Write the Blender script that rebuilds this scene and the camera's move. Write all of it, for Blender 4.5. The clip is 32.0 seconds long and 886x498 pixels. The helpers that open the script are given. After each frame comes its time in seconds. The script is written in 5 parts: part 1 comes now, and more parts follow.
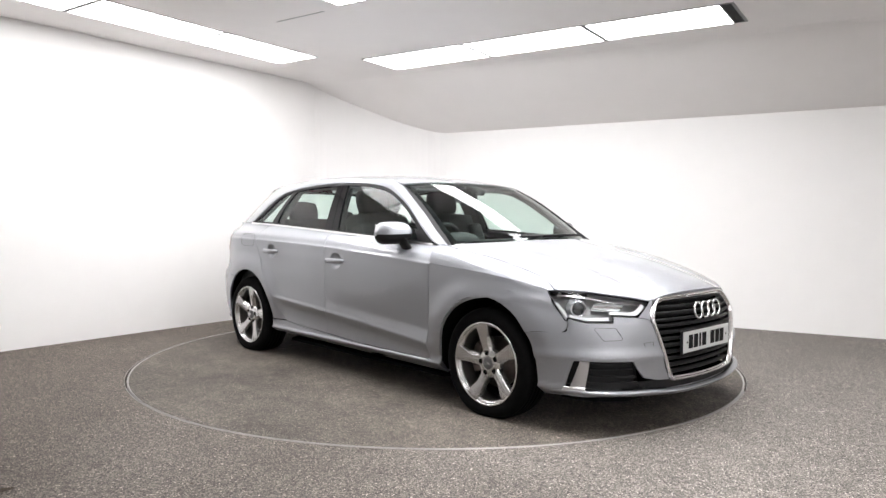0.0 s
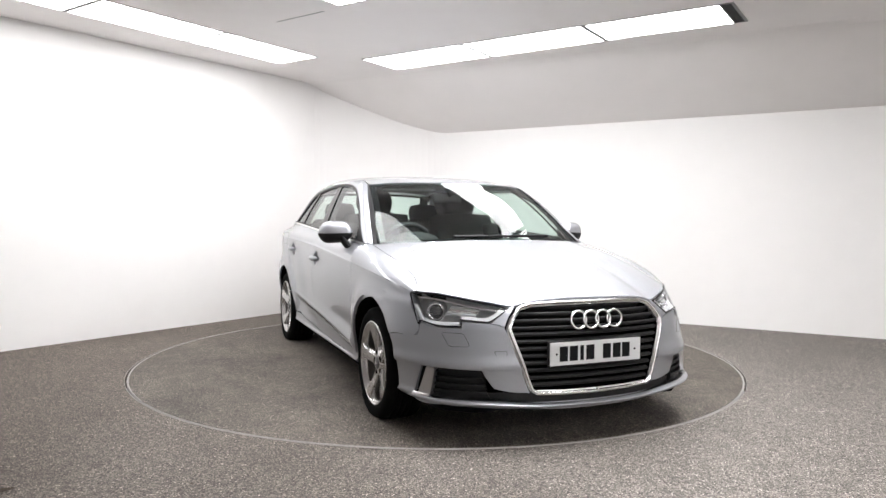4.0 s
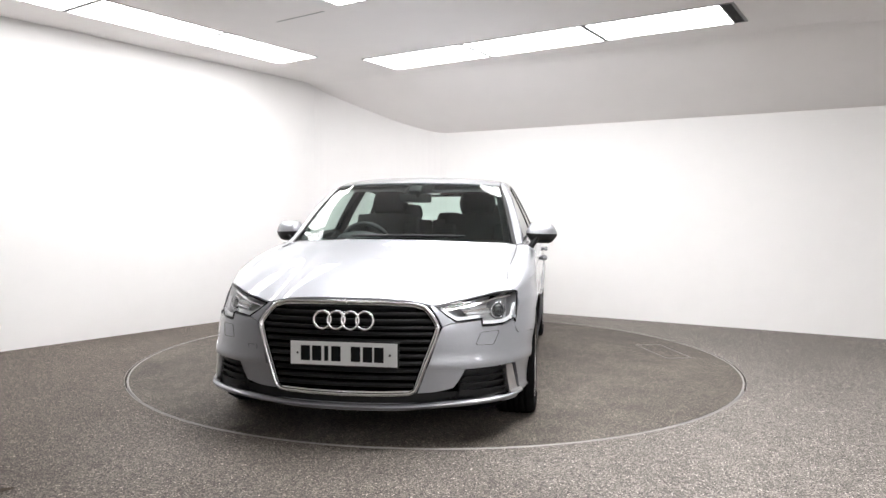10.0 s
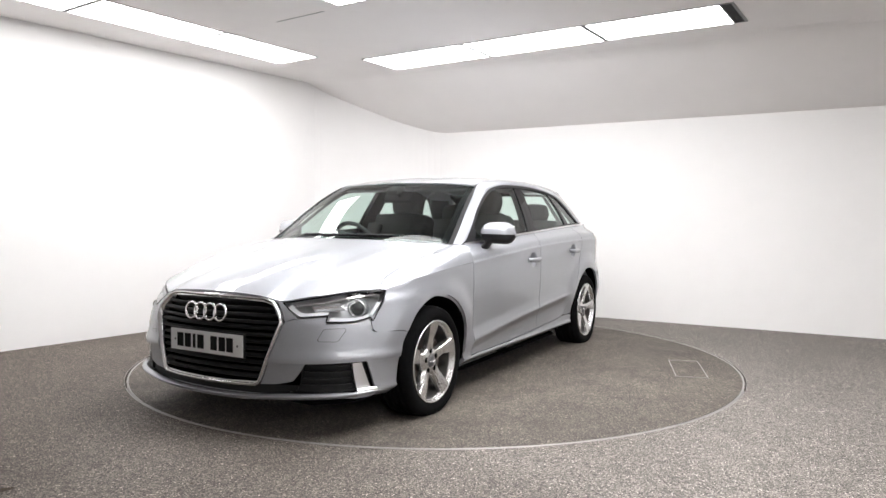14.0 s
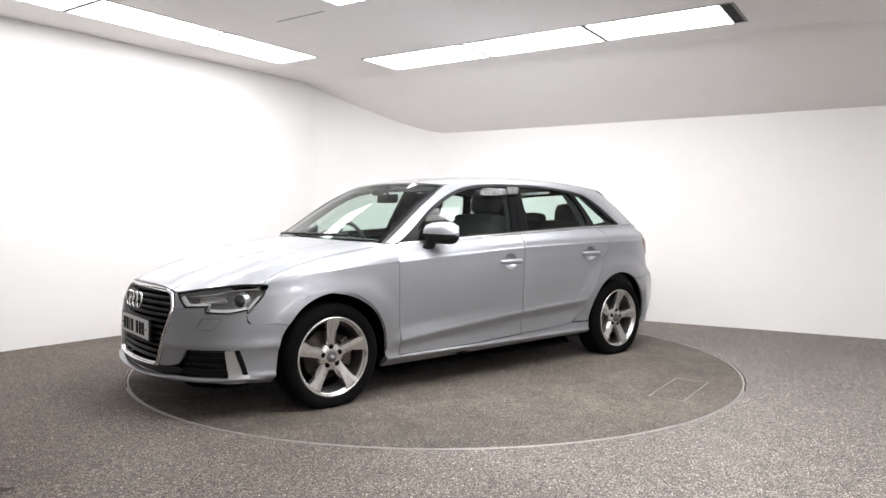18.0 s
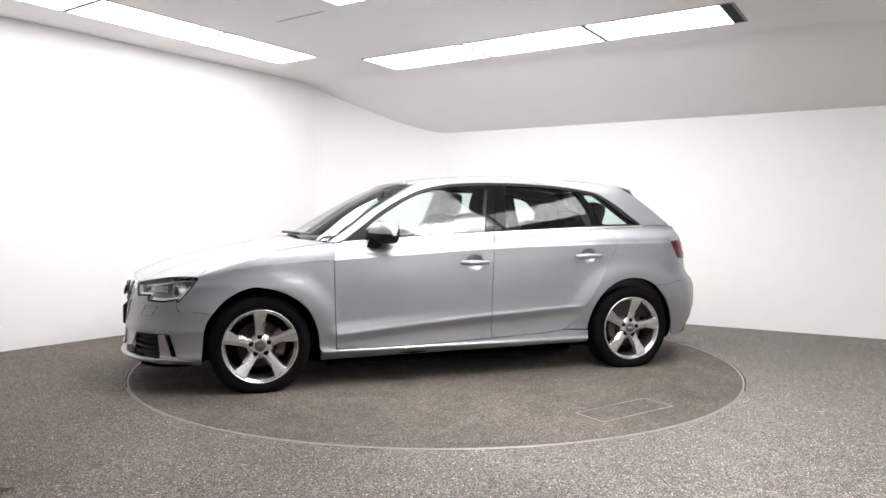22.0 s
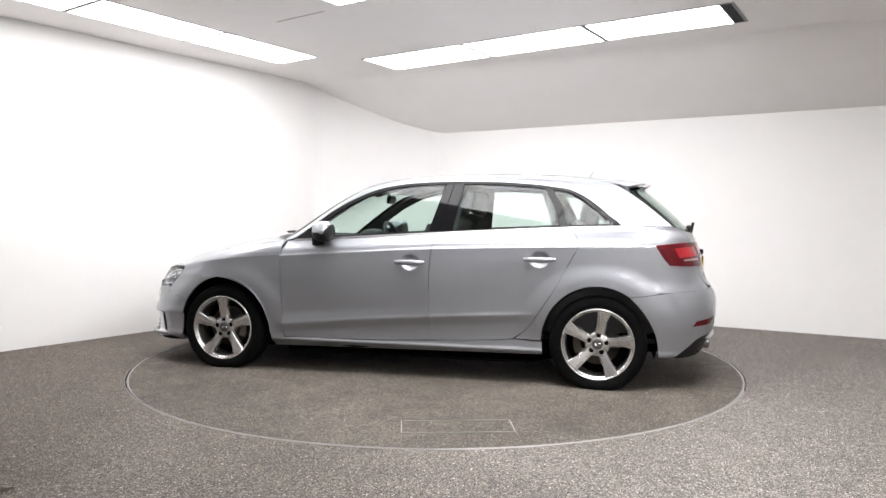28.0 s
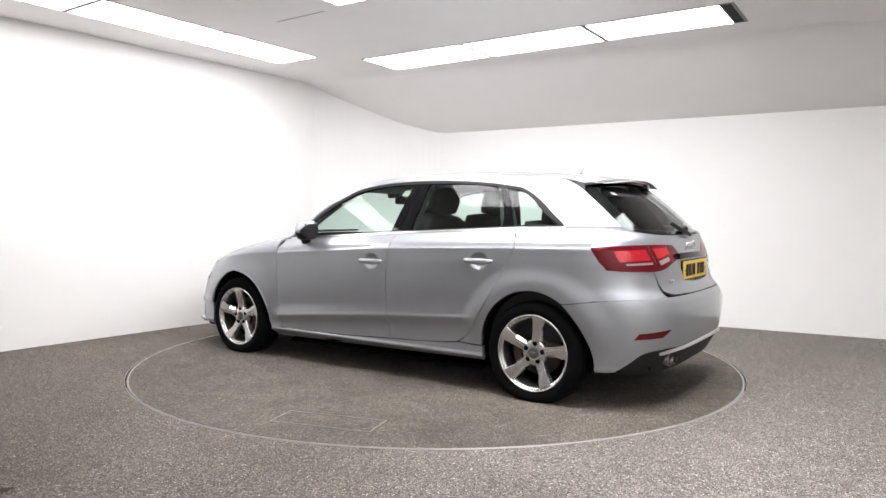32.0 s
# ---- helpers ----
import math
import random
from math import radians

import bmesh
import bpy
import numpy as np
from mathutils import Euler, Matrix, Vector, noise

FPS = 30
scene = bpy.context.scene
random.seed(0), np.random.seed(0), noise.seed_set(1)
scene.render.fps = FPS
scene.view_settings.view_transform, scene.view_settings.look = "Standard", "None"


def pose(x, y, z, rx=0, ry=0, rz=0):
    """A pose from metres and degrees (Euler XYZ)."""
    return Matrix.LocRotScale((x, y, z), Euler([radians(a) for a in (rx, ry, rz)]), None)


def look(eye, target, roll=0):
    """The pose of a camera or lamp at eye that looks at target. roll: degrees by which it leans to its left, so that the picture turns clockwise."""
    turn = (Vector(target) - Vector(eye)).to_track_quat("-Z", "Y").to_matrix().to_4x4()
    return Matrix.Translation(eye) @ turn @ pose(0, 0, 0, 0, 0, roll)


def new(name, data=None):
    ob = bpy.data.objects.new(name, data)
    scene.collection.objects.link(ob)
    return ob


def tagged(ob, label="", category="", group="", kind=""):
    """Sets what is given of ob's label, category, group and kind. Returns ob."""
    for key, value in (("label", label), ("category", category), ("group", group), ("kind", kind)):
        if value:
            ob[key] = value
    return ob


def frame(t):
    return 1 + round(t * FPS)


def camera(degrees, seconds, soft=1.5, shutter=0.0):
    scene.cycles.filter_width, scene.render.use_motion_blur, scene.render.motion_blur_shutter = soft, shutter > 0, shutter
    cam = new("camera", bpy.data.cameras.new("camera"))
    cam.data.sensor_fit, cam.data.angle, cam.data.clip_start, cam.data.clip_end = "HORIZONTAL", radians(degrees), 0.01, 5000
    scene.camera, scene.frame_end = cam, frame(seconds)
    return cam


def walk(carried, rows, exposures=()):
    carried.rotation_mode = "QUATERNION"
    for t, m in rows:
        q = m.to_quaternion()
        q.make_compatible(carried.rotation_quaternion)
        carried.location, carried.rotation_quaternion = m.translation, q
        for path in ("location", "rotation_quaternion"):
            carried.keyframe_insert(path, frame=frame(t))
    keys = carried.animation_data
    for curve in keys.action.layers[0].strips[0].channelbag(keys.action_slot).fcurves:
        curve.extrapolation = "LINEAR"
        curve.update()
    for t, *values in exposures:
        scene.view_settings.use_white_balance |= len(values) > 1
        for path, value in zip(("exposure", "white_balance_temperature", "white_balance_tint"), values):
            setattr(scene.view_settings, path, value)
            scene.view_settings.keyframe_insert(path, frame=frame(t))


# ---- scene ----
# Camera: fixed on a tripod beside a car turntable; x to the right, y away from the camera, turntable centre at the origin.
CAM_EYE, CAM_YAW, CAM_TILT, CAM_ROLL = (0.0, -5.483, 1.082), 0.448, 2.494, 0.349
cam = camera(64.46, 32.0)
_yaw, _tilt = radians(CAM_YAW), radians(CAM_TILT)
CAM_AIM = (CAM_EYE[0] + math.sin(_yaw) * math.cos(_tilt), CAM_EYE[1] + math.cos(_yaw) * math.cos(_tilt), CAM_EYE[2] - math.sin(_tilt))
CAM_POSE = look(CAM_EYE, CAM_AIM, CAM_ROLL)
walk(cam, [(0.0, CAM_POSE), (32.0, CAM_POSE)], exposures=[(0.0, 0.0), (32.0, 0.0)])

# World: a dim neutral sky; the studio is closed, its ceiling panels give the light.
PANEL_GLOW = 12.2
world = bpy.data.worlds.new("world")
scene.world = world
world.use_nodes = True
world.node_tree.nodes["Background"].inputs[0].default_value = (0.5, 0.5, 0.52, 1)
world.node_tree.nodes["Background"].inputs[1].default_value = 0.05


# ---- materials ----
def mat(name, base, rough=0.5, metal=0.0, var=0.0, scale=20.0, bump=0.0, bump_scale=200.0, coat=0.0, spec=0.5, rough_var=0.0):
    """A node material: a base colour varied at two scales, roughness wear and fine relief."""
    m = bpy.data.materials.new(name)
    m.use_nodes = True
    nt = m.node_tree
    b = nt.nodes["Principled BSDF"]
    b.inputs["Base Color"].default_value = (*base, 1)
    b.inputs["Roughness"].default_value = rough
    b.inputs["Metallic"].default_value = metal
    b.inputs["Coat Weight"].default_value = coat
    b.inputs["Coat Roughness"].default_value = 0.03
    b.inputs["Specular IOR Level"].default_value = spec
    tc = nt.nodes.new("ShaderNodeTexCoord")
    if var:
        n1, n2 = nt.nodes.new("ShaderNodeTexNoise"), nt.nodes.new("ShaderNodeTexNoise")
        n1.inputs["Scale"].default_value, n2.inputs["Scale"].default_value = scale, scale * 0.07
        n1.inputs["Detail"].default_value = 4
        add = nt.nodes.new("ShaderNodeMath")
        add.operation = "ADD"
        rng = nt.nodes.new("ShaderNodeMapRange")
        rng.inputs[1].default_value, rng.inputs[2].default_value = 0.6, 1.4
        rng.inputs[3].default_value, rng.inputs[4].default_value = 1 - var, 1 + var
        mul = nt.nodes.new("ShaderNodeVectorMath")
        mul.operation = "SCALE"
        mul.inputs[0].default_value = base
        for n in (n1, n2):
            nt.links.new(tc.outputs["Object"], n.inputs["Vector"])
        nt.links.new(n1.outputs[0], add.inputs[0])
        nt.links.new(n2.outputs[0], add.inputs[1])
        nt.links.new(add.outputs[0], rng.inputs[0])
        nt.links.new(rng.outputs[0], mul.inputs["Scale"])
        nt.links.new(mul.outputs[0], b.inputs["Base Color"])
        if rough_var:
            rr = nt.nodes.new("ShaderNodeMapRange")
            rr.inputs[1].default_value, rr.inputs[2].default_value = 0.6, 1.4
            rr.inputs[3].default_value, rr.inputs[4].default_value = rough - rough_var, rough + rough_var
            nt.links.new(add.outputs[0], rr.inputs[0])
            nt.links.new(rr.outputs[0], b.inputs["Roughness"])
    if bump:
        n3, bp = nt.nodes.new("ShaderNodeTexNoise"), nt.nodes.new("ShaderNodeBump")
        n3.inputs["Scale"].default_value = bump_scale
        bp.inputs["Strength"].default_value, bp.inputs["Distance"].default_value = bump, 0.002
        nt.links.new(tc.outputs["Object"], n3.inputs["Vector"])
        nt.links.new(n3.outputs[0], bp.inputs["Height"])
        nt.links.new(bp.outputs[0], b.inputs["Normal"])
    return m


def glow_mat(name, colour, strength):
    m = bpy.data.materials.new(name)
    m.use_nodes = True
    b = m.node_tree.nodes["Principled BSDF"]
    b.inputs["Base Color"].default_value = (0.8, 0.8, 0.8, 1)
    b.inputs["Emission Color"].default_value = (*colour, 1)
    b.inputs["Emission Strength"].default_value = strength
    return m


def glass_mat(name, tint, ior=1.5, rough=0.0):
    """Thin glazing: tinted see-through with a Fresnel gloss."""
    m = bpy.data.materials.new(name)
    m.use_nodes = True
    nt = m.node_tree
    out = nt.nodes["Material Output"]
    nt.nodes.remove(nt.nodes["Principled BSDF"])
    tr, gl, mix, lw, pw, fr = (nt.nodes.new(k) for k in ("ShaderNodeBsdfTransparent", "ShaderNodeBsdfGlossy", "ShaderNodeMixShader", "ShaderNodeLayerWeight", "ShaderNodeMath", "ShaderNodeMapRange"))
    tr.inputs[0].default_value = (*tint, 1)
    gl.inputs["Roughness"].default_value = rough
    # gloss: f0 seen straight on, rising to one at a grazing view, the same from both sides
    f0 = ((ior - 1) / (ior + 1)) ** 2 * 1.0
    lw.inputs["Blend"].default_value = 0.5
    pw.operation = "POWER"
    pw.inputs[1].default_value = 5.0
    fr.inputs[3].default_value, fr.inputs[4].default_value = f0, 1.0
    nt.links.new(lw.outputs["Facing"], pw.inputs[0])
    nt.links.new(pw.outputs[0], fr.inputs[0])
    nt.links.new(fr.outputs[0], mix.inputs[0])
    nt.links.new(tr.outputs[0], mix.inputs[1])
    nt.links.new(gl.outputs[0], mix.inputs[2])
    nt.links.new(mix.outputs[0], out.inputs["Surface"])
    return m


def floor_mat(name, dark, light, stain, grime):
    """Bonded stone-chip flooring: pale and dark chips, brown binder, worn patches."""
    m = bpy.data.materials.new(name)
    m.use_nodes = True
    nt = m.node_tree
    b = nt.nodes["Principled BSDF"]
    b.inputs["Roughness"].default_value = 0.75
    b.inputs["Specular IOR Level"].default_value = 0.35
    tc = nt.nodes.new("ShaderNodeTexCoord")
    vor, big, mid = nt.nodes.new("ShaderNodeTexVoronoi"), nt.nodes.new("ShaderNodeTexNoise"), nt.nodes.new("ShaderNodeTexNoise")
    vor.inputs["Scale"].default_value = 200
    big.inputs["Scale"].default_value, big.inputs["Detail"].default_value = 0.9, 5
    mid.inputs["Scale"].default_value, mid.inputs["Detail"].default_value = 5, 7
    mid.inputs["Roughness"].default_value = 0.65
    for n in (vor, big, mid):
        nt.links.new(tc.outputs["Object"], n.inputs["Vector"])
    sep = nt.nodes.new("ShaderNodeSeparateColor")
    nt.links.new(vor.outputs["Color"], sep.inputs[0])
    ramp = nt.nodes.new("ShaderNodeValToRGB")
    e = ramp.color_ramp.elements
    e[0].position, e[0].color = 0.0, (*dark, 1)
    e[1].position, e[1].color = 1.0, (*light, 1)
    k = e.new(0.5)
    k.color = (*[(a * 0.72 + c * 0.28) for a, c in zip(dark, light)], 1)
    k = e.new(0.86)
    k.color = (*[(a * 0.50 + c * 0.50) for a, c in zip(dark, light)], 1)
    nt.links.new(sep.outputs[0], ramp.inputs[0])
    add = nt.nodes.new("ShaderNodeMath")
    add.operation = "ADD"
    nt.links.new(big.outputs[0], add.inputs[0])
    nt.links.new(mid.outputs[0], add.inputs[1])
    rng = nt.nodes.new("ShaderNodeMapRange")
    rng.inputs[1].default_value, rng.inputs[2].default_value = 0.7, 1.3
    rng.inputs[3].default_value, rng.inputs[4].default_value = 1 - stain, 1 + stain * 0.6
    nt.links.new(add.outputs[0], rng.inputs[0])
    mul = nt.nodes.new("ShaderNodeVectorMath")
    mul.operation = "SCALE"
    nt.links.new(ramp.outputs[0], mul.inputs[0])
    nt.links.new(rng.outputs[0], mul.inputs["Scale"])
    # brown ingrained dirt, heavier on the side of the room that is driven over, with a ragged edge
    sepx, dirt, addn, tint = (nt.nodes.new(k) for k in ("ShaderNodeSeparateXYZ", "ShaderNodeMapRange", "ShaderNodeMath", "ShaderNodeMix"))
    nt.links.new(tc.outputs["Object"], sepx.inputs[0])
    addn.operation = "MULTIPLY_ADD"
    addn.inputs[1].default_value = 3.2
    nt.links.new(big.outputs[0], addn.inputs[0])
    nt.links.new(sepx.outputs[0], addn.inputs[2])
    dirt.inputs[1].default_value, dirt.inputs[2].default_value = -0.6, 3.0
    dirt.inputs[3].default_value, dirt.inputs[4].default_value = grime, 0.0
    nt.links.new(addn.outputs[0], dirt.inputs[0])
    tint.data_type, tint.blend_type = "RGBA", "MULTIPLY"
    nt.links.new(dirt.outputs[0], tint.inputs[0])
    nt.links.new(mul.outputs[0], tint.inputs[6])
    tint.inputs[7].default_value = (0.57, 0.515, 0.465, 1)
    # single pale and reddish chips
    hue, chips = nt.nodes.new("ShaderNodeMix"), nt.nodes.new("ShaderNodeMapRange")
    chips.inputs[1].default_value, chips.inputs[2].default_value = 0.84, 0.86
    nt.links.new(sep.outputs[1], chips.inputs[0])
    hue.data_type, hue.blend_type = "RGBA", "MULTIPLY"
    nt.links.new(chips.outputs[0], hue.inputs[0])
    nt.links.new(tint.outputs[2], hue.inputs[6])
    hue.inputs[7].default_value = (2.0, 2.0, 2.03, 1)
    nt.links.new(hue.outputs[2], b.inputs["Base Color"])
    bp = nt.nodes.new("ShaderNodeBump")
    bp.inputs["Strength"].default_value, bp.inputs["Distance"].default_value = 0.5, 0.0025
    nt.links.new(vor.outputs["Distance"], bp.inputs["Height"])
    nt.links.new(bp.outputs[0], b.inputs["Normal"])
    return m


def paint_mat(name, base):
    """Silver metallic lacquer: fine flake under a clear coat."""
    m = mat(name, base, rough=0.49, metal=0.70, coat=1.0)
    nt = m.node_tree
    b = nt.nodes["Principled BSDF"]
    b.inputs["Coat Roughness"].default_value = 0.02
    tc = nt.nodes.new("ShaderNodeTexCoord")
    vor, sep, rng, mul, bp = (nt.nodes.new(k) for k in ("ShaderNodeTexVoronoi", "ShaderNodeSeparateColor", "ShaderNodeMapRange", "ShaderNodeVectorMath", "ShaderNodeBump"))
    vor.inputs["Scale"].default_value = 900
    nt.links.new(tc.outputs["Object"], vor.inputs["Vector"])
    nt.links.new(vor.outputs["Color"], sep.inputs[0])
    rng.inputs[3].default_value, rng.inputs[4].default_value = 0.9, 1.1
    nt.links.new(sep.outputs[0], rng.inputs[0])
    mul.operation = "SCALE"
    mul.inputs[0].default_value = base
    nt.links.new(rng.outputs[0], mul.inputs["Scale"])
    nt.links.new(mul.outputs[0], b.inputs["Base Color"])
    return m


M_WALL = mat("wall_paint", (0.88, 0.87, 0.86), 0.8, var=0.015, scale=6, bump=0.08, bump_scale=120)
M_CEIL = mat("ceiling_paint", (0.90, 0.875, 0.865), 0.85, var=0.02, scale=4, bump=0.08, bump_scale=150)
M_FLOOR = floor_mat("chip_floor", (0.026, 0.022, 0.019), (0.43, 0.391, 0.352), 0.18, 0.85)
M_TABLE = floor_mat("chip_floor_worn", (0.030, 0.025, 0.0205), (0.275, 0.240, 0.203), 0.45, 0.2)
M_PANEL = glow_mat("diffuser", (1.0, 0.99, 1.0), PANEL_GLOW)
M_FRAME = mat("light_frame", (0.22, 0.22, 0.22), 0.5, var=0.03)
M_STEEL = mat("edge_steel", (0.33, 0.315, 0.30), 0.45, 0.3, var=0.1, scale=30)
M_HATCH = mat("hatch_steel", (0.31, 0.295, 0.28), 0.5, 0.4, var=0.2, scale=30)
M_GAP = mat("dark_gap", (0.012, 0.012, 0.012), 0.9, var=0.2)
M_LEAF = mat("dry_leaf", (0.05, 0.035, 0.022), 0.8, var=0.3, scale=60)
M_PAINT = paint_mat("silver_paint", (0.342, 0.353, 0.380))
M_BLACK = mat("black_plastic", (0.011, 0.011, 0.012), 0.5, spec=0.25, var=0.15, scale=80, bump=0.15, bump_scale=700)
M_GLOSSBLACK = mat("gloss_black", (0.006, 0.006, 0.007), 0.05, var=0.1, spec=0.18)
M_RUBBER = mat("tyre_rubber", (0.006, 0.006, 0.0063), 0.85, spec=0.04, var=0.25, scale=40, bump=0.2, bump_scale=300)
M_CHROME = mat("chrome", (0.82, 0.82, 0.83), 0.12, 1.0, var=0.03, scale=10)
M_SATIN = mat("satin_aluminium", (0.68, 0.68, 0.69), 0.3, 1.0, var=0.04, scale=20)
M_PIPE = mat("pipe_steel", (0.35, 0.34, 0.33), 0.25, 1.0, var=0.1, scale=40)
M_ALLOY = mat("alloy_silver", (0.60, 0.595, 0.59), 0.27, 0.9, var=0.05, scale=25, coat=0.6)
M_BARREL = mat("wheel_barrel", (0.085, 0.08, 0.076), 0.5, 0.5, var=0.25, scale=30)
M_CAP = mat("cap_grey", (0.09, 0.09, 0.095), 0.4, 0.3, var=0.1, scale=60)
M_DISC = mat("brake_iron", (0.13, 0.11, 0.10), 0.45, 0.8, var=0.3, scale=60)
M_UNDER = mat("underbody", (0.004, 0.004, 0.0042), 0.95, spec=0.02, var=0.3, scale=10)
M_FABRIC = mat("seat_fabric", (0.018, 0.018, 0.019), 0.9, var=0.2, scale=90, bump=0.4, bump_scale=500)
M_TRIM = mat("cabin_trim", (0.022, 0.0225, 0.024), 0.65, var=0.12, scale=60, bump=0.2, bump_scale=400)
M_HEADLINE = mat("headlining", (0.30, 0.30, 0.30), 0.9, var=0.05, scale=80)
M_GLASS = glass_mat("side_glass", (0.80, 0.90, 0.86), 1.5)
M_LENS = glass_mat("lamp_lens", (0.95, 0.96, 0.97), 1.45)
M_RED = mat("lamp_red", (0.42, 0.010, 0.018), 0.15, var=0.25, scale=60, coat=0.6)
M_DARKRED = mat("lamp_dark_red", (0.10, 0.004, 0.008), 0.12, spec=0.3, var=0.1, scale=20)
M_CLEAR = mat("lamp_clear", (0.50, 0.30, 0.31), 0.15, 0.3, var=0.1, scale=50, coat=1.0)
M_REFLECTOR = mat("lamp_reflector", (0.90, 0.91, 0.92), 0.25, 0.1, var=0.05, scale=30)
M_LAMPGREY = mat("lamp_grey", (0.40, 0.405, 0.41), 0.3, 0.4, var=0.1, scale=30)
M_LAMPSILVER = mat("lamp_silver", (0.62, 0.63, 0.64), 0.22, 0.6, var=0.08, scale=60)
M_BULB = mat("projector_glass", (0.02, 0.022, 0.026), 0.04, spec=0.7, coat=1.0, var=0.1)
M_WHITEPLATE = mat("white_plate", (0.66, 0.67, 0.67), 0.4, var=0.02, scale=30)
M_YELLOWPLATE = mat("yellow_plate", (0.78, 0.52, 0.04), 0.4, var=0.02, scale=30)
M_INK = mat("plate_ink", (0.006, 0.006, 0.007), 0.6, spec=0.15, var=0.1)


# ---- mesh helpers ----
def part(name, data, material, parent=None, label="", smooth=True):
    """Link a bmesh or (verts, faces) as one mesh object, under a thing or a part."""
    me = bpy.data.meshes.new(name)
    if isinstance(data, tuple):
        me.from_pydata([tuple(map(float, v)) for v in data[0]], [], data[1])
        me.update()
    else:
        data.to_mesh(me)
        data.free()
    if smooth:
        me.polygons.foreach_set("use_smooth", [True] * len(me.polygons))
    me.materials.append(material)
    ob = new(name, me)
    if parent:
        ob.parent = parent
    if label:
        ob["label"] = label
    return ob


def thing(name, label, category, group="", kind=""):
    return tagged(new(name), label, category, group, kind)


def box(sx, sy, sz, m=None, bevel=0.0, seg=2):
    bm = bmesh.new()
    bmesh.ops.create_cube(bm, size=1, matrix=Matrix.Diagonal((sx, sy, sz, 1)))
    if bevel:
        bmesh.ops.bevel(bm, geom=bm.edges[:], offset=bevel, segments=seg, profile=0.6, affect="EDGES")
    if m is not None:
        bmesh.ops.transform(bm, matrix=m, verts=bm.verts)
    return bm


def merge(bm, other):
    me = bpy.data.meshes.new("tmp")
    other.to_mesh(me)
    other.free()
    bm.from_mesh(me)
    bpy.data.meshes.remove(me)
    return bm


def cylinder(r1, r2, depth, m=None, seg=24, caps=True):
    bm = bmesh.new()
    bmesh.ops.create_cone(bm, cap_ends=caps, segments=seg, radius1=r1, radius2=r2, depth=depth)
    if m is not None:
        bmesh.ops.transform(bm, matrix=m, verts=bm.verts)
    return bm


def ball(r, m=None, u=20, v=12):
    bm = bmesh.new()
    bmesh.ops.create_uvsphere(bm, u_segments=u, v_segments=v, radius=r)
    if m is not None:
        bmesh.ops.transform(bm, matrix=m, verts=bm.verts)
    return bm


def torus(R, r, m=None, nu=32, nv=8, flat=1.0):
    vs, fs = [], []
    for i in range(nu):
        a = 2 * math.pi * i / nu
        for j in range(nv):
            b = 2 * math.pi * j / nv
            p = Vector(((R + r * math.cos(b)) * math.cos(a), (R + r * math.cos(b)) * math.sin(a), flat * r * math.sin(b)))
            vs.append(m @ p if m is not None else p)
            fs.append((i * nv + j, ((i + 1) % nu) * nv + j, ((i + 1) % nu) * nv + (j + 1) % nv, i * nv + (j + 1) % nv))
    return vs, fs


def lathe(profile, seg=64, axis="y"):
    """Turn (radius, offset) pairs about the y axis."""
    vs, fs, n = [], [], len(profile)
    for i in range(seg):
        a = 2 * math.pi * i / seg
        for r, o in profile:
            vs.append((r * math.cos(a), o, r * math.sin(a)))
        for j in range(n - 1):
            k = (i + 1) % seg
            fs.append((i * n + j, i * n + j + 1, k * n + j + 1, k * n + j))
    return vs, fs


def prism(poly, z0, z1):
    """A closed solid over a plan polygon."""
    n = len(poly)
    vs = [(x, y, z0) for x, y in poly] + [(x, y, z1) for x, y in poly]
    fs = [tuple(range(n))[::-1], tuple(range(n, 2 * n))] + [(i, (i + 1) % n, n + (i + 1) % n, n + i) for i in range(n)]
    return vs, fs


def spline(pts, n):
    """n + 1 points, evenly spaced along a smooth line through pts (Catmull-Rom)."""
    P = np.array(pts, float)
    if len(P) == 2:
        return P[0] + np.linspace(0, 1, n + 1)[:, None] * (P[1] - P[0])
    Q = np.vstack([2 * P[0] - P[1], P, 2 * P[-1] - P[-2]])
    out = []
    for i in range(1, len(Q) - 2):
        d = [max(1e-5, np.linalg.norm(Q[k + 1] - Q[k]) ** 0.5) for k in (i - 1, i, i + 1)]
        m1 = (Q[i + 1] - Q[i]) / d[1] - (Q[i + 1] - Q[i - 1]) / (d[0] + d[1]) + (Q[i] - Q[i - 1]) / d[0]
        m2 = (Q[i + 2] - Q[i + 1]) / d[2] - (Q[i + 2] - Q[i]) / (d[1] + d[2]) + (Q[i + 1] - Q[i]) / d[1]
        m1, m2 = m1 * d[1], m2 * d[1]
        for t in np.linspace(0, 1, 17)[: 17 if i == len(Q) - 3 else 16]:
            out.append((2 * t**3 - 3 * t**2 + 1) * Q[i] + (t**3 - 2 * t**2 + t) * m1 + (-2 * t**3 + 3 * t**2) * Q[i + 1] + (t**3 - t**2) * m2)
    out = np.array(out)
    s = np.concatenate([[0], np.cumsum(np.linalg.norm(np.diff(out, axis=0), axis=1))])
    w = np.linspace(0, s[-1], n + 1)
    return np.stack([np.interp(w, s, out[:, k]) for k in range(P.shape[1])], 1)


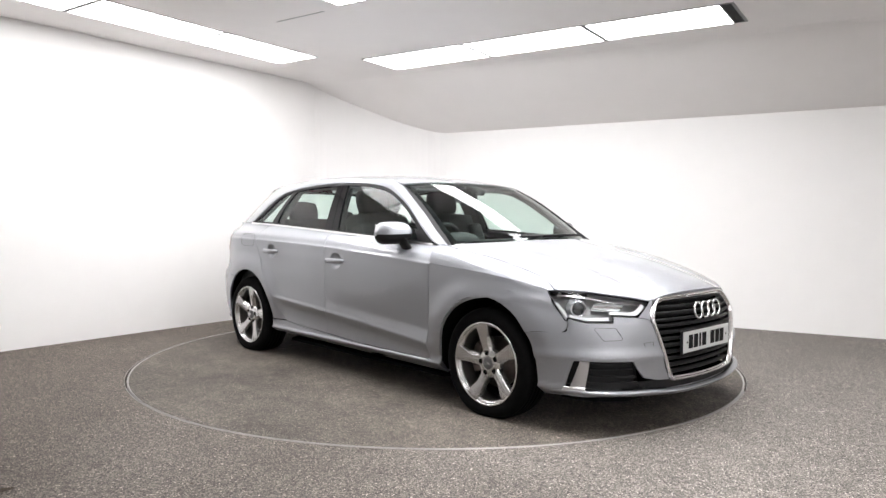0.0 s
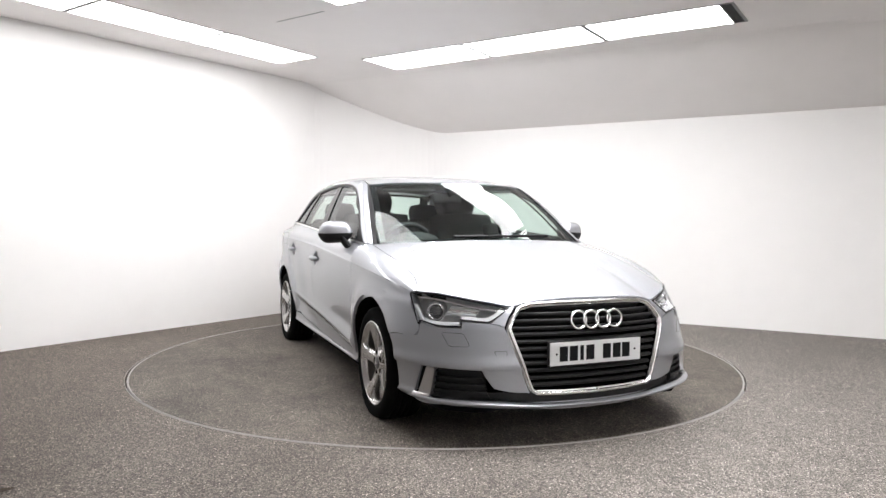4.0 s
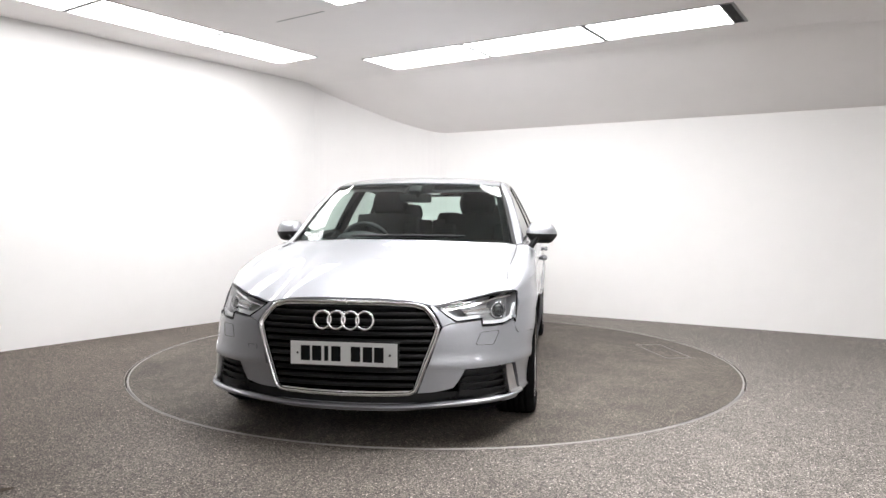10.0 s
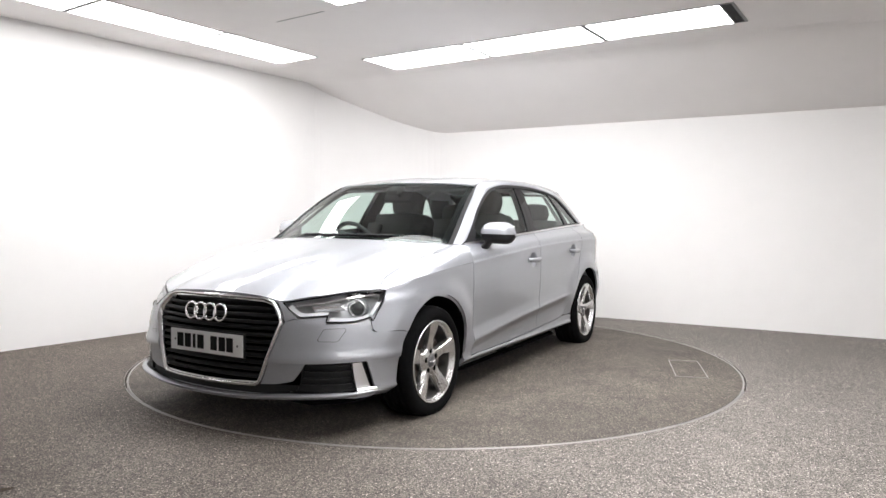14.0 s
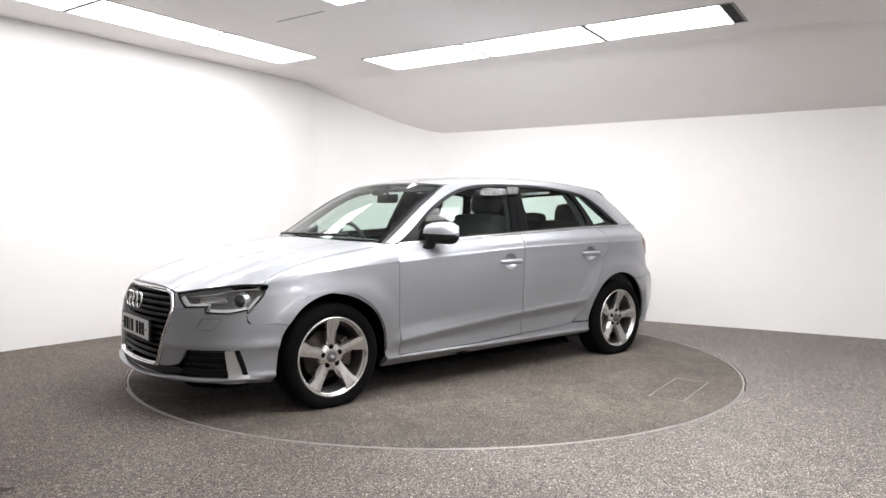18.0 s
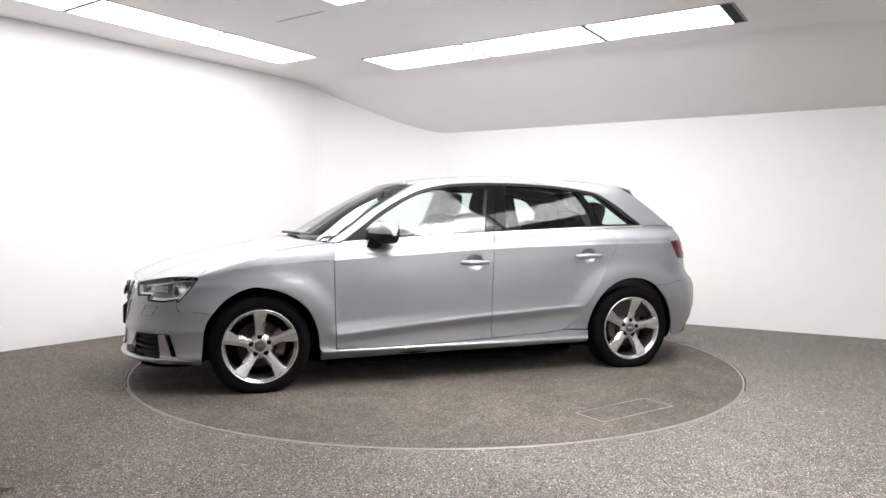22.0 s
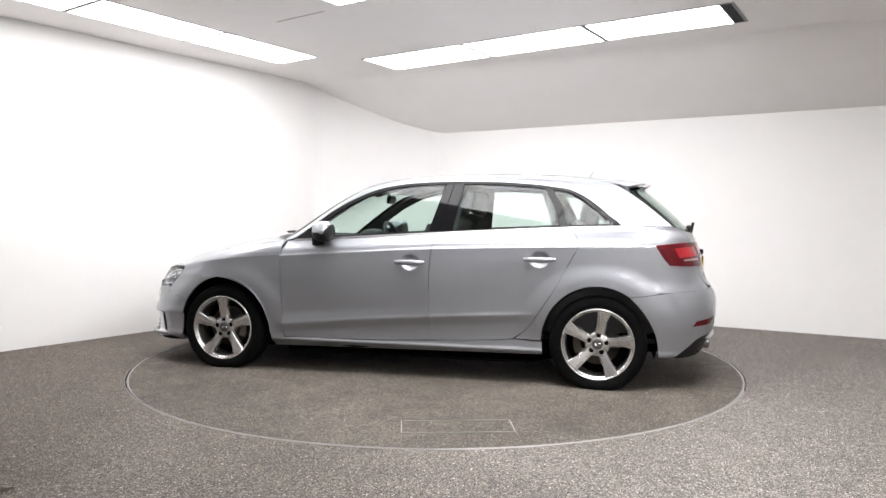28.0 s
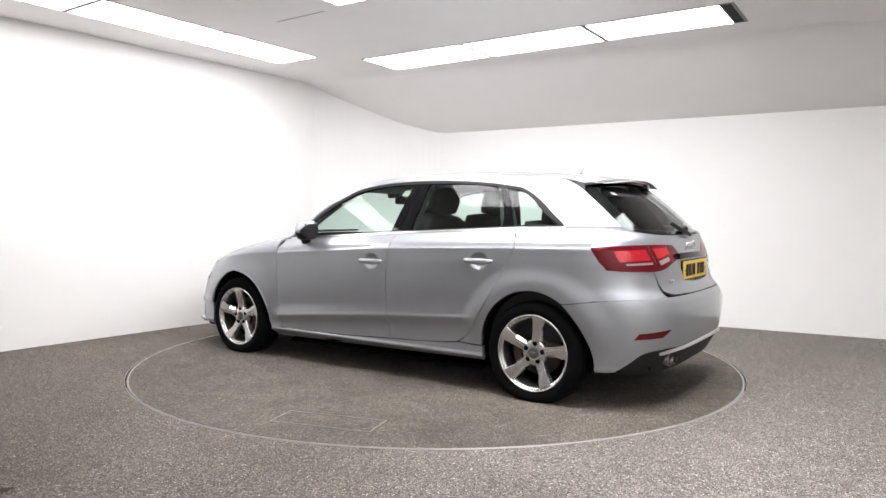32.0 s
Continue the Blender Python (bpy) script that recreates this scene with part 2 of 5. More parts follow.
def coons(bottom, top, left, right, nu, nv):
    """Grid [nv + 1][nu + 1] between four lines; bottom and top run left to right, left and right run upwards."""
    b, t, l, r = spline(bottom, nu), spline(top, nu), spline(left, nv), spline(right, nv)
    u, v = np.linspace(0, 1, nu + 1)[None, :, None], np.linspace(0, 1, nv + 1)[:, None, None]
    corner = (1 - u) * (1 - v) * b[0] + u * (1 - v) * b[-1] + (1 - u) * v * t[0] + u * v * t[-1]
    return (1 - v) * b[None] + v * t[None] + (1 - u) * l[:, None] + u * r[:, None] - corner


def ruled(a, b, nu, nv, bulge=None):
    """Grid between two lines."""
    a, b = spline(a, nu), spline(b, nu)
    v = np.linspace(0, 1, nv + 1)[:, None, None]
    g = (1 - v) * a[None] + v * b[None]
    if bulge is not None:
        g = g + np.array(bulge)[None, None] * (4 * v * (1 - v))
    return g


def on(grid, f):
    """Carry a plane grid onto a surface f(a, b) -> (x, y, z)."""
    return np.array([[f(*p) for p in row] for row in grid])


def mirrored(grid):
    return grid * np.array([1, -1, 1])


def shell(grid, depth=0.014, centre=(0, 0, 0.55), pinch=0.0):
    """Faces of a panel with its edges folded inwards, its outside turned away from centre."""
    g = np.array(grid)
    nv, nu = g.shape[:2]
    du = np.gradient(g, axis=1)
    dv = np.gradient(g, axis=0)
    nrm = np.cross(du, dv)
    nrm /= np.maximum(np.linalg.norm(nrm, axis=2, keepdims=True), 1e-9)
    out = (nrm * (g - np.array(centre))).sum() > 0
    if not out:
        nrm = -nrm
    vs = [tuple(p) for p in g.reshape(-1, 3)]
    idx = lambda i, j: i * nu + j
    fs = []
    for i in range(nv - 1):
        for j in range(nu - 1):
            q = (idx(i, j), idx(i, j + 1), idx(i + 1, j + 1), idx(i + 1, j))
            fs.append(q if out else q[::-1])
    if depth:
        ring = [(0, j) for j in range(nu)] + [(i, nu - 1) for i in range(1, nv)] + [(nv - 1, j) for j in range(nu - 2, -1, -1)] + [(i, 0) for i in range(nv - 2, 0, -1)]
        o = len(vs)
        for i, j in ring:
            vs.append(tuple(g[i, j]))
            vs.append(tuple(g[i, j] - nrm[i, j] * depth))
        n = len(ring)
        for k in range(n):
            a, b = o + 2 * k, o + 2 * ((k + 1) % n)
            q = (a, a + 1, b + 1, b)
            fs.append(q if out else q[::-1])
    return vs, fs


def join(*meshes):
    vs, fs = [], []
    for v, f in meshes:
        o = len(vs)
        vs += list(v)
        fs += [tuple(i + o for i in q) for q in f]
    return vs, fs


# ---- the studio ----
LEFT_DIR, RIGHT_DIR = Vector((0.5867, 0.8098)), Vector((0.8644, -0.5028))
WALL_LEFT, WALL_RIGHT = Vector((-2.894, 0.885)), Vector((1.406, 2.450))
CEIL_Z, LOW_Z, SLOPE_RUN = 2.65, 2.128, 1.148
FLOOR_R, TABLE_R = 2.236, 2.224


def studio():
    left_far = WALL_LEFT - LEFT_DIR * 7.0
    right_far = WALL_RIGHT + RIGHT_DIR * 7.2
    bend = spline([(-1.60, 2.671), (-1.527, 2.772), (-1.43, 2.885), (-1.188, 3.001), (-0.861, 3.108), (-0.525, 3.205), (-0.177, 3.250), (0.0, 3.240), (0.101, 3.209)], 24)
    line = [tuple(left_far)] + [tuple(p) for p in bend] + [tuple(right_far)]
    back = [tuple(right_far), (6.2, -6.3), (-4.9, -7.5), tuple(left_far)]

    def wall(name, pts, top, label):
        P = [Vector(p) for p in pts]
        out = []
        for i, p in enumerate(P):
            d = ((P[min(i + 1, len(P) - 1)] - p).normalized() if i < len(P) - 1 else Vector((0, 0))) + ((p - P[i - 1]).normalized() if i else Vector((0, 0)))
            d.normalize()
            out.append(p + Vector((-d.y, d.x)) * 0.12)
        poly = [tuple(p) for p in P] + [tuple(p) for p in out[::-1]]
        n = len(P)
        vs = [(x, y, 0) for x, y in poly] + [(x, y, top) for x, y in poly]
        m = 2 * n
        fs = [(i, (i + 1) % m, m + (i + 1) % m, m + i) for i in range(m)]
        fs += [(m + i, m + i + 1, 2 * m - 2 - i, 2 * m - 1 - i) for i in range(n - 1)] + [(i + 1, i, m - 1 - i, m - 2 - i) for i in range(n - 1)]
        tagged(part(name, (vs, fs), M_WALL, smooth=False), label, "wall", kind="structure")

    wall("wall_curved", line, 2.80, "smooth white painted studio wall with a rounded corner")
    wall("wall_back", back, 2.80, "plain white painted studio wall")

    # Floor: one sheet with a round well for the turntable.
    outer = [tuple(left_far)] + [(-1.50, 2.79), (-0.52, 3.205), (0.101, 3.209)] + [tuple(right_far)] + back[1:3]
    N = 128
    angle = lambda p: math.atan2(p[1], p[0])
    ring = [(FLOOR_R * math.cos(2 * math.pi * i / N), FLOOR_R * math.sin(2 * math.pi * i / N)) for i in range(N)]

    def reach(a):
        d = Vector((math.cos(a), math.sin(a)))
        best = 30
        for p, q in zip(outer, outer[1:] + outer[:1]):
            e = Vector(q) - Vector(p)
            den = d.x * e.y - d.y * e.x
            if abs(den) > 1e-9:
                s = (p[0] * e.y - p[1] * e.x) / den
                u = (p[0] * d.y - p[1] * d.x) / den
                if s > 0 and -1e-6 <= u <= 1 + 1e-6:
                    best = min(best, s)
        return d * (best + 0.1)

    vs = [(x, y, 0) for x, y in ring] + [(*reach(2 * math.pi * i / N), 0) for i in range(N)] + [(x, y, -0.12) for x, y in ring]
    fs = [(i, N + i, N + (i + 1) % N, (i + 1) % N) for i in range(N)] + [(i, (i + 1) % N, 2 * N + (i + 1) % N, 2 * N + i) for i in range(N)]
    fl = tagged(part("floor", (vs, fs), M_FLOOR, smooth=False), "grey-brown speckled stone-chip floor with a round turntable well", "floor", kind="structure")
    tagged(part("well", prism(ring, -0.16, -0.11), M_GAP, smooth=False), "dark bottom of the turntable well", "floor", kind="structure")
    # Thin steel kerb round the well, a little proud.
    trim = lathe([(FLOOR_R + 0.004, -0.02), (FLOOR_R + 0.0035, 0.0020), (FLOOR_R + 0.001, 0.002), (FLOOR_R - 0.001, -0.05)], 192)
    trim = ([(x, z, y) for x, y, z in trim[0]], trim[1])
    tagged(part("trim", trim, M_STEEL), "thin worn steel edge round the turntable", "trim", kind="structure")

    # Ceiling: flat over the car, then sloping down to the low wall.
    nrm = Vector((-0.5028, -0.8644))
    low0, low1 = WALL_RIGHT - RIGHT_DIR * 3.6, WALL_RIGHT + RIGHT_DIR * 8.2
    k = (CEIL_Z - LOW_Z) / SLOPE_RUN
    cz = []
    for s, z in ((-0.5, LOW_Z - 0.5 * k), (0.3, LOW_Z + 0.3 * k), (0.8, LOW_Z + 0.8 * k), (SLOPE_RUN - 0.10, CEIL_Z - 0.10 * k), (SLOPE_RUN - 0.03, CEIL_Z - 0.018), (SLOPE_RUN + 0.05, CEIL_Z - 0.003), (SLOPE_RUN + 0.15, CEIL_Z), (15, CEIL_Z)):
        a, b = low0 + nrm * s, low1 + nrm * s
        a, b = a - RIGHT_DIR * 8, b + RIGHT_DIR * 2
        cz.append([(*a, z), (*b, z)])
    g = np.array(cz)
    lower = shell(g, 0, centre=(0, 0, 9))
    upper = ([(x, y, z + 0.1) for x, y, z in lower[0]], [f[::-1] for f in lower[1]])
    tagged(part("ceiling", join(lower, upper), M_CEIL, smooth=False), "off-white painted ceiling sloping down to the far wall", "ceiling", kind="structure")
    tagged(part("trim", box(0.523, 0.006, 0.004, pose(-1.087, 0.0885, CEIL_Z - 0.001, 0, 0, -35.6)), M_FRAME, smooth=False), "fine joint line in the ceiling", "trim", kind="structure")
    return fl


def ceiling_light(corner, along, across, length=1.151, width=0.5625, gap=0.0, askew=0.0):
    """A lay-in light panel: a slim grey frame round a glowing diffuser; corner, and unit directions in plan."""
    c = Vector(corner)
    lamp = thing("ceiling_light", "lit white rectangular light panel set in the ceiling", "ceiling light", "ceiling light panels")
    lamp.location = (*(c + along * length / 2 + across * width / 2), CEIL_Z)
    lamp.rotation_euler = (0, 0, math.atan2(along.y, along.x))
    w, v = 0.010, 0.021
    bm = bmesh.new()
    for sx, sy, px, py in ((length, w, 0, width / 2 - w / 2), (length, w, 0, -width / 2 + w / 2), (v, width - 2 * w, length / 2 - v / 2, 0), (v, width - 2 * w, -length / 2 + v / 2, 0)):
        merge(bm, box(sx, sy, 0.010, pose(px, py, -0.001)))
    part("frame", bm, M_FRAME, lamp, smooth=False)
    part("diffuser", box(length - 2 * v - gap, width - 2 * w, 0.006, pose(-gap / 2, 0, -0.004)), M_PANEL, lamp, "glowing white diffuser", smooth=False)
    if gap:
        part("open_slot", box(gap, width - 2 * w, 0.006, pose(length / 2 - v - gap / 2, 0, -0.003)), M_GAP, lamp, "dark open slot where the panel has slid", smooth=False)
        part("slot_edge", box(0.010, width - 2 * w, 0.012, pose(length / 2 - v - gap - 0.004, 0, -0.006)), M_FRAME, lamp, "grey edge of the slid panel", smooth=False)
    if askew:
        part("loose_edge", box(length * 0.62, 0.007, 0.004, pose(-length * 0.18, askew * (width / 2 - 0.026), -0.009, 0, 0, askew * 2.0)), M_FRAME, lamp, "thin edge of the slid diffuser", smooth=False)
    return lamp


def ceiling_lights():
    # along the left wall
    a, ac = Vector((-0.574, -0.819)), Vector((-0.819, 0.574))
    for i in range(3):
        ceiling_light(Vector((-1.182, 1.462)) + a * 1.09 * i, a, ac, length=1.086, width=0.53)
    # along the low wall, the last one slid aside
    b, bc = Vector((0.8325, -0.554)), Vector((0.554, 0.8325))
    for i in range(3):
        ceiling_light(Vector((-0.761, 1.545)) + b * 1.155 * i, b, bc, gap=0.07 if i == 2 else 0.0, askew=1.0 if i == 2 else 0.0)
    # a run on the camera's side, and a block of six over the middle
    for i in range(3):
        ceiling_light(Vector((1.38, -2.24)) + a * 1.155 * (i - 1.5) - ac * 0.25, a, ac, width=0.50)
    # the last three are unseen, added for more overhead light on the right
    for i in range(6):
        ceiling_light(Vector((-0.734, -0.209)) + b * 0.503 * i, -bc, b, length=1.10, width=0.499)
    # unseen row by the back wall, added to brighten what faces the camera
    e, ec = Vector((0.995, 0.10)), Vector((-0.10, 0.995))
    for i in range(4):
        ceiling_light(Vector((0.9, -6.5)) + e * 1.2 * i, e, ec)


def litter():
    def leaf(x, y, size, turn, label):
        vs, fs = [], []
        n = 9
        for i in range(n):
            u = i / (n - 1)
            w = size * 0.28 * math.sin(math.pi * min(0.98, u + 0.03)) * (1 + 0.35 * math.sin(9 * u))
            z = 0.004 + size * 0.12 * u * u
            vs += [(size * (u - 0.5), -w, z + 0.25 * w), (size * (u - 0.5), 0, z), (size * (u - 0.5), w, z + 0.4 * w)]
            if i:
                k = 3 * i
                fs += [(k - 3, k, k + 1, k - 2), (k - 2, k + 1, k + 2, k - 1)]
        vs += [(a, b, c - 0.002) for a, b, c in vs]
        m = 3 * n
        fs += [tuple(q + m for q in f[::-1]) for f in fs]
        ob = part("dry_leaf", (vs, fs), M_LEAF)
        ob.matrix_basis = pose(x, y, 0, 0, 0, turn)
        tagged(ob, label, "leaf")
    leaf(-1.689, -2.756, 0.06, 25, "small curled dark brown dry leaf on the floor")
    leaf(-0.989, -2.678, 0.022, -30, "tiny dark scrap of leaf on the floor")
    leaf(2.448, -1.637, 0.016, 60, "tiny dark crumb of leaf on the floor")
    leaf(-0.423, -2.370, 0.014, 10, "tiny pale crumb on the floor")


def turntable():
    tt = thing("turntable", "round flush car turntable with worn stone-chip surface", "turntable")
    N = 160
    vs, fs = [(0, 0, 0)], []
    for i in range(N):
        a = 2 * math.pi * i / N
        vs += [(TABLE_R * 0.5 * math.cos(a), TABLE_R * 0.5 * math.sin(a), 0), ((TABLE_R - 0.012) * math.cos(a), (TABLE_R - 0.012) * math.sin(a), 0), ((TABLE_R - 0.012) * math.cos(a), (TABLE_R - 0.012) * math.sin(a), -0.1)]
    for i in range(N):
        k, l = 1 + 3 * i, 1 + 3 * ((i + 1) % N)
        fs += [(0, k, l), (k, k + 1, l + 1, l), (k + 1, k + 2, l + 2, l + 1)]
    part("deck", (vs, fs), M_TABLE, tt, smooth=False)
    rim = lathe([(TABLE_R - 0.012, -0.004), (TABLE_R - 0.008, -0.001), (TABLE_R - 0.006, 0.001), (TABLE_R, 0.001), (TABLE_R, -0.1)], 192)
    part("edge_ring", ([(x, z, y) for x, y, z in rim[0]], rim[1]), M_STEEL, tt, "thin worn steel rim")
    # Access hatch let into the deck: a thin steel frame round a plate.
    m = pose(-0.549, 1.790, 0, 0, 0, 16.6)
    ln, wd, w = 0.585, 0.21, 0.006
    bm = bmesh.new()
    for sx, sy, px, py in ((ln, w, 0, wd / 2), (ln, w, 0, -wd / 2), (w, wd - w, ln / 2 - w / 2, 0), (w, wd - w, -ln / 2 + w / 2, 0)):
        merge(bm, box(sx, sy, 0.004, m @ pose(px, py, 0.0012)))
    part("access_hatch", bm, M_HATCH, tt, "thin steel frame of an access hatch", smooth=False)
    return tt


# ---- the car: x forward, y to its left, z up, origin on the deck between the axles ----
AXLE_F, AXLE_R, HUB_Y, HUB_Z, TYRE_R = 1.319, -1.319, 0.774, 0.287, 0.309


def table(tab, v, smooth=True):
    """Read a table of (position, value) pairs, smoothly and without overshoot, or straight."""
    if v <= tab[0][0]:
        return tab[0][1]
    if v >= tab[-1][0]:
        return tab[-1][1]
    i = 0
    while v > tab[i + 1][0]:
        i += 1
    (x0, y0), (x1, y1) = tab[i], tab[i + 1]
    h = x1 - x0
    t = (v - x0) / h
    if not smooth:
        return y0 + (y1 - y0) * t

    def slope(j):
        if j == 0 or j == len(tab) - 1:
            k = min(j, len(tab) - 2)
            return (tab[k + 1][1] - tab[k][1]) / (tab[k + 1][0] - tab[k][0])
        a = (tab[j][1] - tab[j - 1][1]) / (tab[j][0] - tab[j - 1][0])
        b = (tab[j + 1][1] - tab[j][1]) / (tab[j + 1][0] - tab[j][0])
        return 0 if a * b <= 0 else 2 * a * b / (a + b)

    return (2 * t**3 - 3 * t * t + 1) * y0 + (t**3 - 2 * t * t + t) * h * slope(i) + (-2 * t**3 + 3 * t * t) * y1 + (t**3 - t * t) * h * slope(i + 1)


# Character lines along the side: heights of the lower door crease, shoulder crease and window sill.
Z_LOW = [(-1.0, 0.470), (-0.82, 0.459), (-0.20, 0.423), (0.305, 0.384), (0.83, 0.335), (1.0, 0.318)]
Z_SHOULDER = [(-1.8, 0.915), (-1.65, 0.914), (-1.2, 0.908), (-0.82, 0.899), (-0.23, 0.882), (0.26, 0.855), (0.64, 0.833), (0.86, 0.818), (1.02, 0.808), (1.27, 0.788), (1.45, 0.766), (1.6, 0.735), (1.72, 0.712)]
Z_BELT = [(-1.5, 1.034), (-1.2, 1.030), (-0.81, 1.013), (-0.28, 0.987), (0.24, 0.959), (0.79, 0.927), (1.0, 0.915)]
NOSE = [(0.10, 2.08), (0.16, 2.155), (0.20, 2.168), (0.3, 2.165), (0.38, 2.166), (0.45, 2.166), (0.55, 2.166), (0.62, 2.145), (0.69, 2.100), (0.75, 2.056), (0.80, 1.99)]
TAIL = [(0.16, -1.98), (0.24, -2.03), (0.34, -2.075), (0.44, -2.095), (0.54, -2.10), (0.60, -2.09), (0.65, -2.062), (0.71, -2.032), (0.80, -2.010), (0.92, -1.975), (1.02, -1.925), (1.2, -1.82), (1.34, -1.73)]
F0, R0 = 1.15, -1.30


def side_width(x, z):
    zl, zs, zb = table(Z_LOW, x), table(Z_SHOULDER, x), table(Z_BELT, x)
    cab = 1 - 0.030 * (x + 0.1) ** 2 if x < 0.9 else 0.97
    groove = min(1.0, max(0.0, (x + 0.93) / 0.12)) * min(1.0, max(0.0, (0.92 - x) / 0.06))
    sill = [(0.10, 0.700), (0.15, 0.762), (0.19, 0.812), (0.216, 0.850), (0.226, 0.860), (0.232, 0.861), (0.241, 0.852)]
    rows = [(0.54, 0.8825), (0.66, 0.8855), (zs - 0.10, 0.8830), (zs - 0.03, 0.8785), (zs - 0.0025, 0.8775), (zs + 0.0025, 0.8725), (zs + 0.035, 0.857)]
    if x < 0.9:
        rows += [(zb - 0.02, 0.812 * cab), (zb, 0.800 * cab), (1.12, 0.744 * cab), (1.24, 0.690 * cab), (1.335, 0.632 * cab), (1.37, 0.595 * cab), (1.40, 0.52 * cab)]
    else:
        rows += [(zs + 0.10, 0.80), (zs + 0.14, 0.70)]
    w = table(sorted(sill + [(0.30, 0.856), (0.42, 0.873)] + rows), z)
    if groove:
        c = max(0.002, 0.881 - table(sorted(sill + [(0.30, 0.856), (0.42, 0.873)] + rows), zl))
        w += groove * table([(0.242, 0.0), (max(0.255, zl - 0.060), c - 0.020), (zl - 0.030, c - 0.011), (zl - 0.006, c - 0.001), (zl + 0.003, c), (zl + 0.018, c - 0.006), (zl + 0.09, -0.0045), (zl + 0.20, -0.002), (zl + 0.34, 0.0)], z)
    if x < 0.9 and zb < z <= 1.335:
        h = 1.335 - zb
        w = cab * (0.800 - (0.168 / h - 0.262 * h) * (z - zb) - 0.262 * (z - zb) ** 2)
    for ax in (AXLE_F, AXLE_R):
        d = math.hypot(x - ax, z - HUB_Z)
        k = min(1.0, max(0.0, (z - 0.30) / 0.25)) * min(1.0, max(0.0, (zs + 0.03 - z) / 0.24))
        f = min(1.0, max(0.0, (0.54 - d) / 0.13))
        e = min(1.0, max(0.0, (0.98 - d) / 0.36))
        w += (0.020 * f * f * (3 - 2 * f) - 0.008 * e * e * (3 - 2 * e)) * k * k * (3 - 2 * k)
    return w


def ends(z):
    return (table([(0.2, 5.5), (0.45, 4.3), (0.62, 3.3), (0.75, 2.68)], z), table([(0.2, 2.08), (0.45, 2.05), (0.62, 1.98), (0.75, 1.98)], z),
            table([(0.5, 3.8), (0.62, 3.7), (0.7, 3.5), (0.92, 3.6), (1.05, 5.5)], z), table([(0.5, 3.8), (0.62, 3.6), (0.7, 3.1), (0.92, 3.1), (1.05, 4.5)], z))


def front_at(a, z):
    """Point of the nose at plan angle a (0 straight ahead, 90 at the side) and height z."""
    n, m, _, _ = ends(z)
    xf = table(NOSE, z)
    x = F0 + (xf - F0) * max(0.0, math.cos(radians(a))) ** (2 / n)
    return (x, side_width(x, z) * max(0.0, math.sin(radians(a))) ** (2 / m), z)


def rear_at(a, z):
    _, _, n, m = ends(z)
    xr = table(TAIL, z)
    x = R0 + (xr - R0) * max(0.0, math.cos(radians(a))) ** (2 / n)
    return (x, side_width(x, z) * max(0.0, math.sin(radians(a))) ** (2 / m), z)


def fx(x, z):
    """Plan angle on the nose for a distance forward."""
    n = ends(z)[0]
    return (math.degrees(math.acos(min(1, max(0, (x - F0) / (table(NOSE, z) - F0))) ** (n / 2))), z)


def fy(y, z):
    """Plan angle on the nose for a distance sideways."""
    lo, hi = 0.0, 90.0
    for _ in range(26):
        mid = (lo + hi) / 2
        lo, hi = (mid, hi) if front_at(mid, z)[1] < y else (lo, mid)
    return (lo, z)


def rx(x, z):
    n = ends(z)[2]
    return (math.degrees(math.acos(min(1, max(0, (R0 - x) / (R0 - table(TAIL, z)))) ** (n / 2))), z)


def ry(y, z):
    lo, hi = 0.0, 90.0
    for _ in range(26):
        mid = (lo + hi) / 2
        lo, hi = (mid, hi) if rear_at(mid, z)[1] < y else (lo, mid)
    return (lo, z)


def body_at(x, z):
    """Point of the left flank at x and z, over its whole length."""
    if x > F0:
        return front_at(fx(x, z)[0], z)
    if x < R0:
        return rear_at(rx(x, z)[0], z)
    return (x, side_width(x, z), z)


def inset(f, d):
    """The same surface, set in (or, below zero, out) along its normal by d."""
    def g(a, b):
        e = 0.004
        p = np.array(f(a, b))
        n = np.cross(np.array(f(a + e * (60 if f in (front_at, rear_at) else 1), b)) - p, np.array(f(a, b + e)) - p)
        n /= max(1e-9, np.linalg.norm(n))
        if (n * (p - np.array((0, 0, p[2])))).sum() < 0:
            n = -n
        return tuple(p - n * d)
    return g


def pair(name, grid, material, parent, label="", depth=0.014):
    """The left part and its mirror image on the right."""
    return [part(name, shell(s(grid), depth), material, parent, label) for s in (lambda g: g, mirrored)]


def arch(ax, a0, a1, n, r=0.353):
    """Points of a wheel-arch edge, angles in degrees from forward: a little taller than wide."""
    cx = ax - 0.012 if ax > 0 else ax + 0.006
    return [(cx + r * math.cos(radians(a0 + (a1 - a0) * i / n)), HUB_Z + (r + 0.020) * math.sin(radians(a0 + (a1 - a0) * i / n))) for i in range(n + 1)]


G = 0.002  # half a panel gap

DLO_SILL = [(0.785, 0.928), (0.24, 0.959), (-0.28, 0.987), (-0.81, 1.013), (-1.2, 1.028), (-1.46, 1.034)]
DLO_TOP = [(0.788, 0.932), (0.66, 1.030), (0.522, 1.134), (0.370, 1.221), (0.217, 1.284), (0.062, 1.316), (-0.095, 1.331), (-0.34, 1.338), (-0.64, 1.333), (-0.915, 1.312), (-1.12, 1.282)]
DLO_REAR = [(-1.12, 1.282), (-1.195, 1.248), (-1.29, 1.185), (-1.38, 1.110), (-1.455, 1.050), (-1.46, 1.034)]
